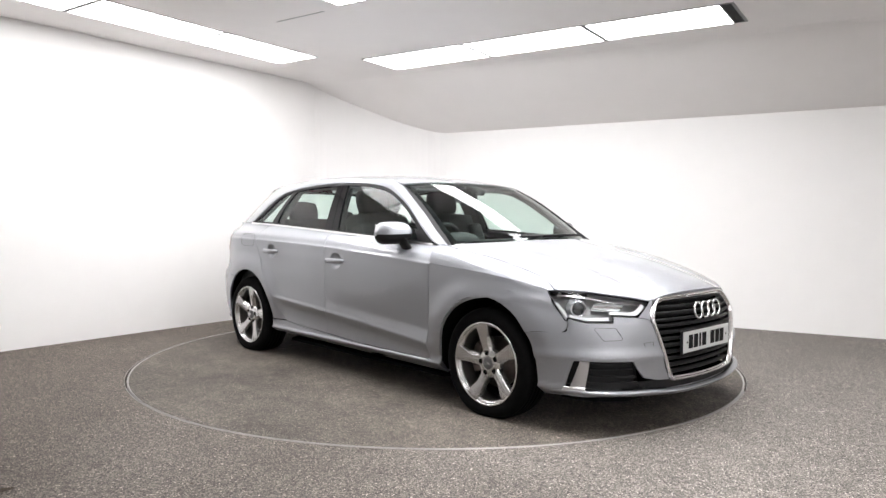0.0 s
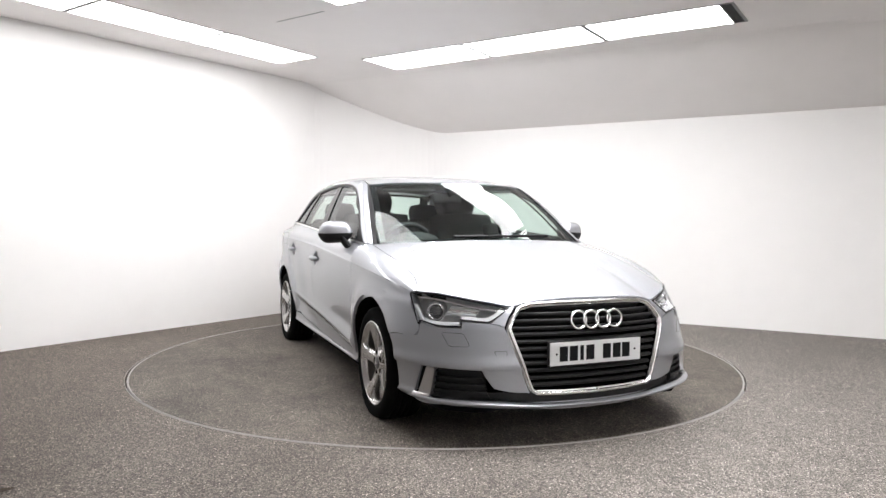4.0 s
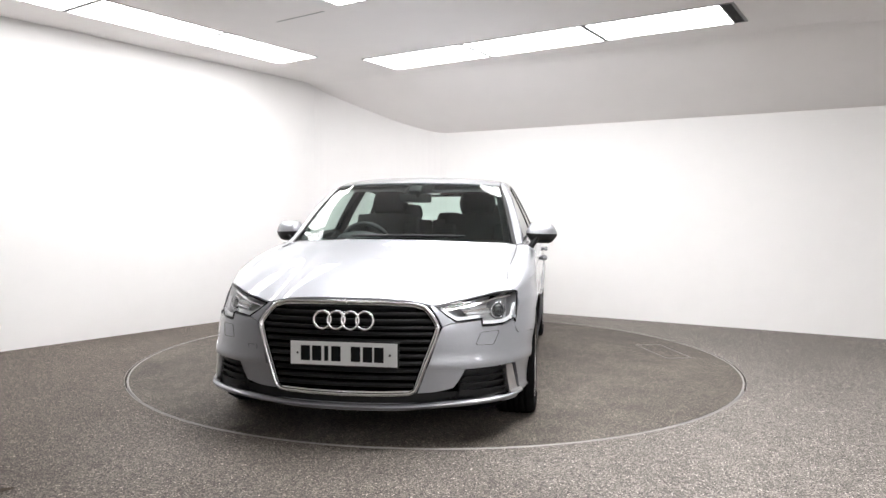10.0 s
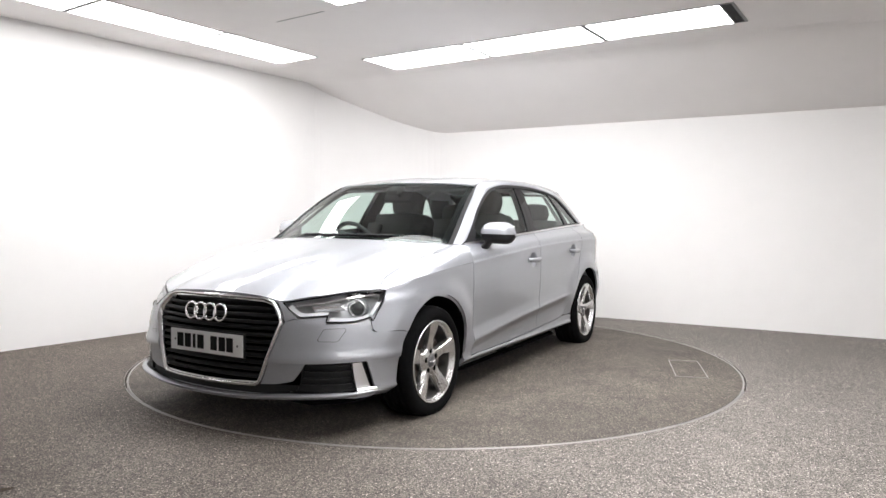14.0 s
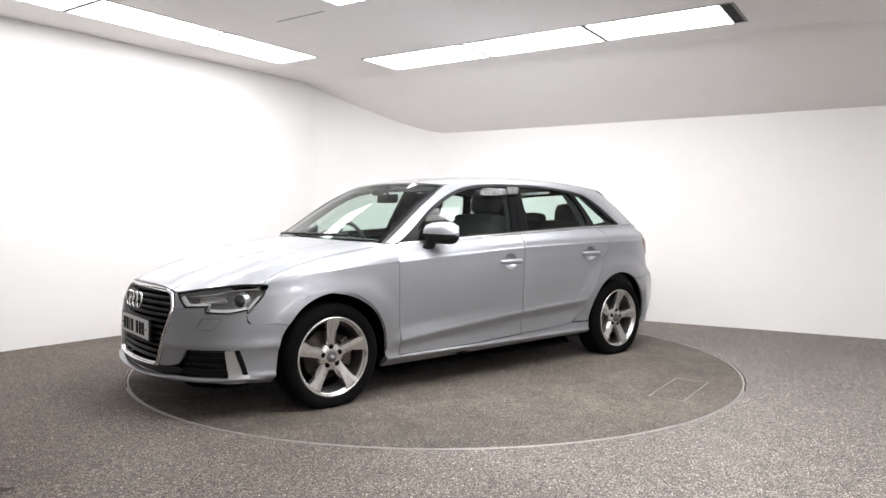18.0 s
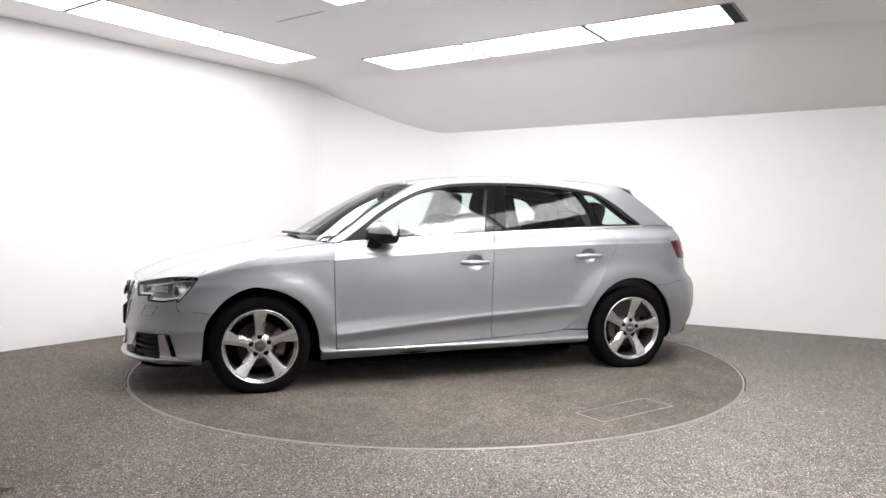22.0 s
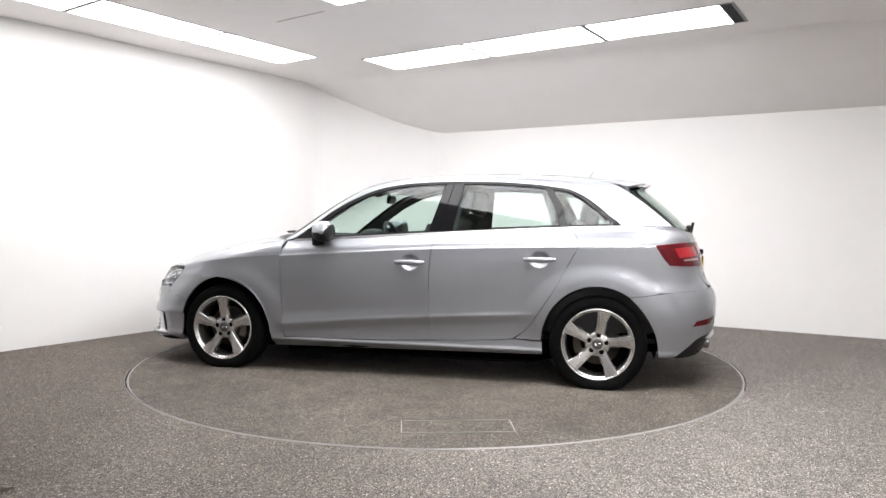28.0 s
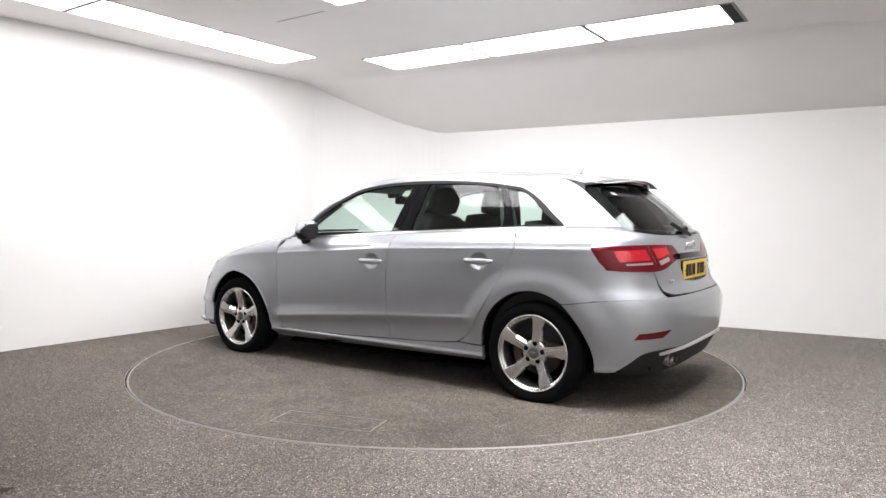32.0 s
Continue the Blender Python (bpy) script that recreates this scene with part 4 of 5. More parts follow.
def grille(car):
    outer = GR_TOP + GRILLE[1:]
    out_c, in_c = [], []
    c = (0.0, 0.47)
    for y, z in outer:
        out_c.append((y, z))
        k = 0.015
        d = Vector((y - c[0], (z - c[1]) * 1.0))
        d.normalize()
        in_c.append((max(0.0, y - k * d.x * 1.1), z - k * d.y * 1.1 if y > 0 else z - k))
    lowo, lowi = [(0.340, 0.255), (0.18, 0.249), (0.0, 0.247)], [(0.324, 0.268), (0.18, 0.263), (0.0, 0.261)]
    in_c[-1] = lowi[0]

    def line(pts):
        P = np.array(pts)
        s = np.concatenate([[0], np.cumsum(np.linalg.norm(np.diff(P, axis=0), axis=1))])
        w = np.linspace(0, s[-1], 41)
        return np.stack([np.interp(w, s, P[:, k]) for k in (0, 1)], 1)

    A, B = line(out_c + lowo[1:]), line(in_c + lowi[1:])
    rows = []
    prof = [(0.0, 0.004), (0.15, -0.006), (0.55, -0.008), (0.85, -0.004), (1.0, 0.014)]
    for t, d in prof:
        q = (1 - t) * A + t * B
        rows.append([inset(front_at, d)(*fy(y, z)) for y, z in q])
    g = np.array(rows)
    gr = part("radiator_grille", join(shell(g, 0.02), shell(mirrored(g), 0.02)), M_CHROME, car, "chrome-framed six-sided radiator grille with black slats")
    edge = lambda z: float(np.interp(z, [0.255, 0.285, 0.400, 0.510, 0.568, 0.610, 0.662, 0.680], [0.315, 0.333, 0.375, 0.414, 0.432, 0.412, 0.366, 0.305]))
    z = 0.283
    k = 0
    while z < 0.665:
        e = edge(z + 0.008)
        pts = []
        for zz, d in ((z, 0.050), (z + 0.002, 0.022), (z + 0.010, 0.014), (z + 0.018, 0.017), (z + 0.0225, 0.030)):
            row = []
            for i in range(21):
                u = i / 20 * 2 - 1
                p = inset(front_at, d)(*fy(abs(u) * e, zz))
                row.append((p[0], math.copysign(p[1], u), p[2]))
            pts.append(row)
        part("slat", shell(np.array(pts), 0.004), M_BLACK, gr)
        z += 0.0345
        k += 1
    back = []
    for zz in np.linspace(0.25, 0.685, 8):
        e = edge(zz) + 0.02
        back.append([(inset(front_at, 0.075)(*fy(abs(u) * e, zz))[0], u * e, zz) for u in np.linspace(-1, 1, 17)])
    part("grille_backing", shell(np.array(back), 0.0), M_UNDER, gr)
    # four bright rings on the upper slats
    for i in range(4):
        y = (i - 1.5) * 0.0685
        x = front_at(*fy(abs(y), 0.600))[0] + 0.006
        part("badge_ring", torus(0.0415, 0.0062, pose(x, y, 0.600, 0, 82, 0), 40, 8), M_CHROME, gr, "chrome ring of the badge")
    plate(gr, 2.156, 0.441, 1, M_WHITEPLATE, "white number plate with black characters")


def plate(parent, x, z, facing, material, label, tilt=0):
    """A flat plate on a black carrier; its characters are plain bars."""
    m = pose(x, 0, z, 0, tilt, 0)
    p = part("number_plate", box(0.006, 0.52, 0.111, m, 0.002), material, parent, label, smooth=False)
    part("plate_carrier", box(0.014, 0.534, 0.124, m @ pose(-0.010 * facing, 0, 0), 0.003), M_BLACK, p)
    xs = [-0.186, -0.130, -0.083, -0.036, 0.060, 0.118, 0.172]
    for i, y in enumerate(xs):
        w = 0.020 if i == 2 else 0.046
        part("bar", box(0.0015, w, 0.072, m @ pose(0.0036 * facing, -y * -facing, 0), 0.0004), M_INK, p, smooth=False)
    for y in (-0.225, 0.225):
        part("screw_cap", cylinder(0.006, 0.005, 0.003, m @ pose(0.004 * facing, y, 0, 0, 90, 0), 12), M_INK, p)


def headlamp(car, sgn):
    """Clear lens over a dark housing: projector outboard, bright bars inboard, a light guide along the lower edge."""
    s = (lambda g: g) if sgn > 0 else mirrored
    top = [fy(0.421, 0.6605), fx(1.985, 0.6775), fx(1.92, 0.6925), fx(1.81, 0.7105), fx(1.683, 0.7145)]
    bot = [fy(0.423, 0.6565), fy(0.470, 0.621), fy(0.521, 0.590), fx(1.958, 0.598), fx(1.973, 0.566), fx(1.877, 0.566), fx(1.800, 0.582)]
    P = np.array(bot)
    w = np.concatenate([[0], np.cumsum(np.linalg.norm(np.diff(P * np.array((0.012, 1)), axis=0), axis=1))])
    stops = sorted(set(np.linspace(0, w[-1], 37).tolist() + w[1:-1].tolist()))
    B = np.stack([np.interp(stops, w, P[:, k]) for k in (0, 1)], 1)
    nb = len(stops) - 1
    T, L, R = spline(top, nb), spline([bot[0], top[0]], 14), spline([bot[-1], fx(1.752, 0.612), fx(1.711, 0.662), top[-1]], 14)
    u, v = np.linspace(0, 1, nb + 1)[None, :, None], np.linspace(0, 1, 15)[:, None, None]
    cor = (1 - u) * (1 - v) * B[0] + u * (1 - v) * B[-1] + (1 - u) * v * T[0] + u * v * T[-1]
    dom = (1 - v) * B[None] + v * T[None] + (1 - u) * L[:, None] + u * R[:, None] - cor
    lens = on(dom, inset(front_at, 0.002))
    lamp = part("headlamp", shell(s(lens), 0.004), M_LENS, car, "clear headlamp lens over a silver reflector and projector")
    house = on(dom, inset(front_at, 0.070))
    part("reflector_bowl", shell(s(house), -0.066), M_LAMPGREY, lamp, "dark grey lamp housing")

    def strip(pts, d0, d1, depth, lift=0.0):
        """A band that runs beside an outline, from d0 to d1 inside it (metres)."""
        q = np.array(pts)
        mid = dom.mean(axis=(0, 1)) * np.array((0.012, 1.0))
        m = q * np.array((0.012, 1.0))
        t = np.gradient(m, axis=0)
        n = np.stack([-t[:, 1], t[:, 0]], 1)
        n /= np.maximum(np.linalg.norm(n, axis=1), 1e-9)[:, None]
        n[((mid - m) * n).sum(axis=1) < 0] *= -1
        rows = [(m + n * d) / np.array((0.012, 1.0)) for d in (d0, 0.5 * (d0 + d1), d1)]
        return on(np.array([rows[0], rows[1], rows[2]]), inset(front_at, depth - lift))

    # black edging under the rim of the lens, wider above
    edging = [shell(s(strip(pts, 0.0, d, -0.0012)), 0.006) for pts, d in ((T, 0.0060), (B, 0.0045), (R, 0.0045))]
    part("lamp_edging", join(*edging), M_GLOSSBLACK, lamp, "gloss black edge round the lamp")
    # light guide: along the lower edge, round the notch and up the inner point
    part("light_guide", shell(s(strip(spline([fy(0.455, 0.650), fy(0.492, 0.622), fy(0.528, 0.606), fx(1.975, 0.610), fx(1.955, 0.608)], 24), -0.008, 0.010, 0.014)), 0.012), M_REFLECTOR, lamp, "bright silver running-light band")
    part("light_guide", shell(s(strip(spline([fx(1.958, 0.583), fx(1.877, 0.580), fx(1.806, 0.594), fx(1.762, 0.620), fx(1.728, 0.660)], 24), -0.006, 0.010, 0.014)), 0.012), M_REFLECTOR, lamp, "bright silver running-light band")
    part("upper_strip", shell(s(strip(spline([fy(0.440, 0.652), fx(1.985, 0.664), fx(1.90, 0.682), fx(1.80, 0.697), fx(1.715, 0.700)], 24), 0.0, 0.007, 0.020)), 0.010), M_CHROME, lamp, "thin chrome strip")
    # projector with its bright shroud
    c = inset(front_at, 0.050)(*fx(1.828, 0.643))
    m = pose(c[0], sgn * c[1], c[2], 0, 0, sgn * 32) @ pose(0, 0, 0, 0, 90, 0)
    part("projector_lens", ball(0.034, m @ Matrix.Diagonal((1, 1, 0.7, 1))), M_BULB, lamp, "dark glass projector")
    part("projector_ring", torus(0.0385, 0.0045, m @ pose(0, 0, 0.010), 32, 8), M_CHROME, lamp, "chrome ring round the projector")
    part("projector_shroud", lathe_to([(0.043, 0.008), (0.052, -0.010), (0.056, -0.028)], m), M_LAMPSILVER, lamp)
    # indicator: a faceted bright reflector with three bars
    for k, zz in enumerate((0.624, 0.640, 0.656)):
        a = [inset(front_at, 0.034)(*fx(x, zz + (1.99 - x) * 0.05)) for x in (1.985, 1.94, 1.885)]
        b = [inset(front_at, 0.026)(*fx(x, zz + 0.009 + (1.99 - x) * 0.05)) for x in (1.985, 1.94, 1.885)]
        part("indicator_bar", shell(s(ruled(a, b, 10, 2)), 0.012), M_LAMPSILVER if k != 1 else M_CHROME, lamp)


def lathe_to(profile, m, seg=32):
    """Turn (radius, height) pairs about the local z axis of m."""
    vs, fs, n = [], [], len(profile)
    for i in range(seg):
        a = 2 * math.pi * i / seg
        vs += [m @ Vector((r * math.cos(a), r * math.sin(a), h)) for r, h in profile]
        fs += [(i * n + j, i * n + j + 1, ((i + 1) % seg) * n + j + 1, ((i + 1) % seg) * n + j) for j in range(n - 1)]
    return vs, fs


def rear_end(car):
    f = rear_at
    # bumper wraps from the arch round the tail
    seam = [(-1.515, 0.592), (-1.62, 0.6055), (-1.706, 0.6185)]
    top = [rx(*p) for p in seam] + [rx(-1.80, 0.628), ry(0.74, 0.635), ry(0.60, 0.640), ry(0.4, 0.640), ry(0.2, 0.640), ry(0.0, 0.640)]
    bot = [rx(-1.694, 0.215), rx(-1.79, 0.222), rx(-1.87, 0.275), ry(0.73, 0.325), ry(0.62, 0.350), ry(0.4, 0.352), ry(0.2, 0.352), ry(0.0, 0.352)]
    left = [rx(-1.694, 0.215), rx(-1.678, 0.34), rx(-1.630, 0.45), rx(-1.515, 0.592)]
    right = [ry(0.0, 0.352), ry(0.0, 0.640)]
    g = on(coons(bot, top, left, right, 60, 30), f)
    full = np.concatenate([g, mirrored(g)[:, -2::-1]], 1)
    bumper = part("rear_bumper", shell(full), M_PAINT, car)
    # black diffuser with its bright strip and two tailpipes
    bot2 = [rx(-1.80, 0.200), ry(0.72, 0.200), ry(0.6, 0.200), ry(0.3, 0.200), ry(0.0, 0.200)]
    top2 = [rx(-1.80, 0.226), ry(0.755, 0.300), ry(0.62, 0.347), ry(0.3, 0.349), ry(0.0, 0.349)]
    d = on(ruled(bot2, top2, 30, 6), inset(rear_at, 0.006))
    diff = part("diffuser", shell(np.concatenate([d, mirrored(d)[:, -2::-1]], 1), 0.02), M_BLACK, bumper, "black plastic rear diffuser")
    a = [ry(0.63, 0.318), ry(0.5, 0.326), ry(0.25, 0.330), ry(0.0, 0.330)]
    b = [ry(0.63, 0.326), ry(0.5, 0.338), ry(0.25, 0.343), ry(0.0, 0.343)]
    st = np.array([[inset(rear_at, d)(*p) for p in (1 - v) * spline(a, 24) + v * spline(b, 24)] for v, d in ((0.0, 0.0), (0.2, -0.010), (0.5, -0.015), (1.0, -0.010), (1.5, 0.002))])
    part("bright_strip", shell(np.concatenate([st, mirrored(st)[:, -2::-1]], 1), 0.012), M_SATIN, diff, "satin bright strip")
    for y in (0.425, 0.515):
        part("tailpipe", join(*lathe_x(-1.965, y, 0.280)), M_PIPE, diff, "polished round tailpipe")
    # reflectors
    q = on(coons([rx(-1.90, 0.412), ry(0.64, 0.420)], [rx(-1.925, 0.446), ry(0.575, 0.462)], [rx(-1.90, 0.412), rx(-1.925, 0.446)], [ry(0.64, 0.420), ry(0.575, 0.462)], 10, 4), inset(rear_at, -0.002))
    pair("rear_reflector", q, M_DARKRED, bumper, "slim dark red reflector", 0.008)
    # tailgate below and beside the glass
    bot = [ry(0.0, 0.645), ry(0.3, 0.648), ry(0.50, 0.655), ry(0.56, 0.675)]
    topg = [ry(0.0, 0.985), ry(0.3, 0.988), ry(0.5, 0.995), ry(0.648, 1.016)]
    right = [ry(0.56, 0.675), ry(0.585, 0.76), ry(0.60, 0.86), ry(0.625, 0.94), ry(0.648, 1.016)]
    g = on(coons(bot, topg, [ry(0.0, 0.645), ry(0.0, 0.985)], right, 30, 24), f)
    full = np.concatenate([mirrored(g)[:, ::-1], g[:, 1:]], 1)
    vs, fs = shell(full)
    plan = full.reshape(-1, 3)
    inside = np.array([abs(y) < 0.285 and 0.700 < z < 0.862 for x, y, z in plan])
    kept = [q for q in fs if max(q) >= len(plan) or not all(inside[k] for k in q)]
    gate = part("tailgate", (vs, kept), M_PAINT, car)
    # sunk plate panel with its sloping rim
    hole = plan[inside]
    y1, z0, z1 = float(hole[:, 1].max()), float(hole[:, 2].min()), float(hole[:, 2].max())
    rim = [(y1, z0), (y1, z1), (-y1, z1), (-y1, z0), (y1, z0)]
    edge = np.concatenate([np.array(a) + np.linspace(0, 1, 13)[:-1, None] * (np.array(b) - np.array(a)) for a, b in zip(rim, rim[1:])] + [np.array(rim[:1])], 0)
    outer = np.array([rear_at(*ry(abs(y), z)) for y, z in edge]) * np.array((1, 0, 1)) + np.stack([0 * edge[:, 0], edge[:, 0], 0 * edge[:, 0]], 1)
    floor_in = np.stack([0 * edge[:, 0] - 2.004, edge[:, 0] * 0.985, (edge[:, 1] - 0.78) * 0.95 + 0.78], 1)
    centre = np.repeat(np.array([[-2.004, 0, 0.78]]), len(edge), 0)
    part("plate_panel", shell(np.array([outer, floor_in, centre]), 0.0, centre=(-1.5, 0, 0.78)), M_PAINT, gate, smooth=False)
    # flank between tail lamp, bumper and tailgate
    q = on(coons([rx(-1.69, 0.6215), rx(-1.83, 0.632), ry(0.70, 0.638), ry(0.563, 0.643)], [rx(-1.70, 0.83), rx(-1.85, 0.83), ry(0.70, 0.83), ry(0.595, 0.83)], [rx(-1.69, 0.6215), rx(-1.695, 0.70), rx(-1.70, 0.83)], [ry(0.563, 0.643), ry(0.578, 0.70), ry(0.595, 0.83)], 20, 12), inset(rear_at, 0.0025))
    pair("corner_panel", q, M_PAINT, car)
    q = on(coons([rx(-1.655, 0.915), rx(-1.80, 0.930), ry(0.60, 0.935)], [rx(-1.675, 1.0365), rx(-1.755, 1.036), ry(0.652, 1.028)], [rx(-1.655, 0.915), rx(-1.664, 0.967), rx(-1.675, 1.0365)], [ry(0.60, 0.935), ry(0.63, 0.985), ry(0.652, 1.028)], 16, 10), inset(rear_at, 0.0008))
    pair("upper_corner", q, M_PAINT, car)
    # tail lamps, split by the tailgate gap
    T = [rx(-1.664, 0.920), rx(-1.76, 0.930), rx(-1.86, 0.936), ry(0.50, 0.936), ry(0.32, 0.928)]
    B = [rx(-1.752, 0.795), rx(-1.82, 0.790), rx(-1.90, 0.786), ry(0.52, 0.790), ry(0.245, 0.858)]
    outer = on(coons(B, T, [B[0], rx(-1.70, 0.86), T[0]], [B[-1], ry(0.27, 0.89), T[-1]], 120, 12), inset(rear_at, -0.003))
    for s in (lambda g: g, mirrored):
        lamp = part("tail_lamp", join(shell(s(outer[:, :77]), 0.02), shell(s(outer[:, 77:]), 0.02)), M_DARKRED, car, "dark red tail lamp with a bright red field and clear strip")
        fld = on(coons(B, T, [B[0], rx(-1.70, 0.86), T[0]], [B[-1], ry(0.27, 0.89), T[-1]], 40, 12), inset(rear_at, -0.0055))
        part("red_field", join(shell(s(fld[5:11, 8:24]), 0.003), shell(s(fld[5:11, 27:36]), 0.003)), M_RED, lamp, "bright red light field")
        part("clear_strip", join(shell(s(fld[3:5, 10:24] + np.array((-0.002, 0.001, 0))), 0.003), shell(s(fld[2:5, 27:34] + np.array((-0.002, 0.001, 0))), 0.003)), M_CLEAR, lamp, "clear reversing strip")
    # handle recess, badge and plate
    part("plate_recess", box(0.03, 0.62, 0.035, pose(-1.996, 0, 0.864), 0.005), M_GLOSSBLACK, gate, "gloss black handle recess")
    for i in range(4):
        y = (i - 1.5) * 0.044
        part("badge_ring", torus(0.0265, 0.004, pose(-1.983, y, 0.918, 0, 80, 0), 32, 8), M_CHROME, gate, "chrome ring of the badge")
    plate(gate, -2.018, 0.775, -1, M_YELLOWPLATE, "yellow number plate with black characters")
    for y0, sg in ((0.47, 1), (-0.47, -1)):
        for i in range(3 if sg > 0 else 4):
            p = rear_at(*ry(abs(y0) - 0.022 * i, 0.725))
            part("badge_bar", box(0.004, 0.014, 0.028, pose(p[0] - 0.002, math.copysign(p[1], y0), p[2]), 0.001), M_CHROME, gate)
    # rear wiper
    wp = part("rear_wiper", ball(0.035, pose(-1.945, 0, 1.020) @ Matrix.Diagonal((0.7, 1.2, 0.7, 1)), 14, 10), M_BLACK, car, "black rear wiper")
    part("wiper_blade", box(0.018, 0.34, 0.02, pose(-1.955, 0.10, 1.022, 12, 0, -4), 0.005), M_BLACK, wp)


def lathe_x(x, y, z):
    """A short open pipe with a rolled lip, pointing backwards."""
    vs, fs = lathe([(0.034, 0.10), (0.041, 0.0), (0.0415, -0.06), (0.039, -0.065), (0.036, -0.06), (0.035, 0.06), (0.0, 0.06)], 28)
    return [([(x + b, y + a, z + c) for a, b, c in vs], fs)]


def build_glass(car):
    """Screens and side windows, with their black borders."""
    # windscreen
    ctr = [(1.085, 0, 0.945), (0.979, 0, 1.006), (0.853, 0, 1.079), (0.683, 0, 1.173), (0.512, 0, 1.259), (0.353, 0, 1.335)]
    edge = [(0.880, 0.700, 0.926), (0.760, 0.680, 1.016), (0.605, 0.646, 1.128), (0.450, 0.612, 1.227), (0.285, 0.581, 1.311)]
    low = [ctr[0], (1.056, 0.25, 0.942), (0.985, 0.50, 0.934), edge[0]]
    top = [ctr[-1], (0.346, 0.25, 1.3315), (0.323, 0.45, 1.3235), edge[-1]]
    half = coons(ctr, edge, low, top, 24, 16)
    full = np.concatenate([mirrored(half)[::-1], half[1:]], 0)
    ws = part("windscreen", shell(full, 0.005), M_GLASS, car, "clear greenish windscreen")
    inn = full * 1.0
    inn[:, :, 0] -= 0.006
    inn[:, :, 2] -= 0.004
    def border(rows):
        return shell(rows, 0.002)
    part("screen_border", join(border(inn[:2]), border(inn[-2:]), border(inn[:, :2]), border(inn[:, -2:])), M_GLOSSBLACK, ws, "black printed border")
    # rear screen
    ctr = [(-1.945, 0, 0.992), (-1.845, 0, 1.10), (-1.73, 0, 1.21), (-1.585, 0, 1.322)]
    edge = [(-1.783, 0.648, 1.022), (-1.715, 0.628, 1.088), (-1.61, 0.592, 1.180), (-1.48, 0.545, 1.288)]
    low = [ctr[0], (-1.925, 0.30, 0.997), (-1.87, 0.52, 1.008), edge[0]]
    top = [ctr[-1], (-1.575, 0.3, 1.316), (-1.545, 0.45, 1.303), edge[-1]]
    half = coons(ctr, edge, low, top, 16, 14)
    full = np.concatenate([mirrored(half)[::-1], half[1:]], 0)
    rs = part("rear_screen", shell(full, 0.005), M_GLASS, car, "dark tinted rear screen")
    inn = full * 1.0
    inn[:, :, 0] += 0.006
    inn[:, :, 2] -= 0.004
    part("screen_border", join(border(inn[:3]), border(inn[-3:]), border(inn[:, :2]), border(inn[:, -2:])), M_GLOSSBLACK, rs, "black printed border")

    fin = ruled([(-1.385, 0.556, 1.326), (-1.45, 0.560, 1.312), (-1.50, 0.548, 1.298)], [(-1.43, 0.566, 1.300), (-1.46, 0.574, 1.284), (-1.515, 0.578, 1.250)], 10, 3)
    pair("spoiler_fin", fin, M_GLOSSBLACK, car, "gloss black fin beside the rear screen", 0.03)

    # side windows in (x, z)
    glass = inset(body_at, 0.012)
    trim = inset(body_at, 0.004)
    fw = coons([(0.64, 0.944), (0.24, 0.966), (-0.185, 0.990)], [(0.62, 1.018), (0.512, 1.111), (0.363, 1.200), (0.212, 1.264), (0.060, 1.298), (-0.095, 1.314), (-0.275, 1.3205)], [(0.64, 0.944), (0.62, 1.018)], [(-0.185, 0.990), (-0.23, 1.16), (-0.275, 1.3205)], 26, 14)
    rw = coons([(-0.345, 0.999), (-0.70, 1.016), (-1.045, 1.031)], [(-0.405, 1.3205), (-0.64, 1.317), (-0.95, 1.291)], [(-0.345, 0.999), (-0.375, 1.16), (-0.405, 1.3205)], [(-1.045, 1.031), (-1.047, 1.09), (-1.015, 1.19), (-0.95, 1.291)], 22, 14)
    qw = coons([(-1.135, 1.040), (-1.44, 1.046)], [(-1.010, 1.284), (-1.11, 1.270), (-1.145, 1.258)], [(-1.135, 1.040), (-1.10, 1.12), (-1.010, 1.284)], [(-1.44, 1.046), (-1.36, 1.11), (-1.26, 1.195), (-1.145, 1.258)], 14, 10)
    for g, nm in ((fw, "front_window"), (rw, "rear_window"), (qw, "quarter_window")):
        pair(nm, on(g, glass), M_GLASS, car, "tinted side glass", 0.004)

    def frame_between(a, b, n=40, f=trim, depth=0.02, material=M_BLACK, name="window_frame", label="satin black window frame"):
        return pair(name, on(ruled(a, b, n, 3), f), material, car, label, depth)
    frame_between(DLO_TOP, [(0.66, 0.950), (0.625, 1.022), (0.512, 1.111), (0.363, 1.200), (0.212, 1.264), (0.060, 1.298), (-0.095, 1.314), (-0.34, 1.321), (-0.64, 1.317), (-0.915, 1.296), (-1.10, 1.268)], 50)
    frame_between(DLO_REAR, [(-1.10, 1.271), (-1.17, 1.240), (-1.26, 1.172), (-1.35, 1.100), (-1.43, 1.050), (-1.44, 1.045)], 24)
    frame_between([(0.66, 0.940), (0.24, 0.963), (-0.28, 0.990), (-0.81, 1.017), (-1.2, 1.034), (-1.45, 1.040)], [(0.66, 0.950), (0.24, 0.972), (-0.28, 1.000), (-0.81, 1.026), (-1.2, 1.046), (-1.44, 1.050)], 40)
    frame_between([(0.78, 0.930), (0.66, 0.938)], [(0.76, 0.945), (0.60, 1.022)], 8)  # mirror triangle
    pil = inset(body_at, 0.006)
    frame_between([(-0.185, 0.985), (-0.275, 1.322)], [(-0.252, 0.985), (-0.333, 1.330)], 16, pil, material=M_GLOSSBLACK, name="door_pillar", label="gloss black door pillar cover")
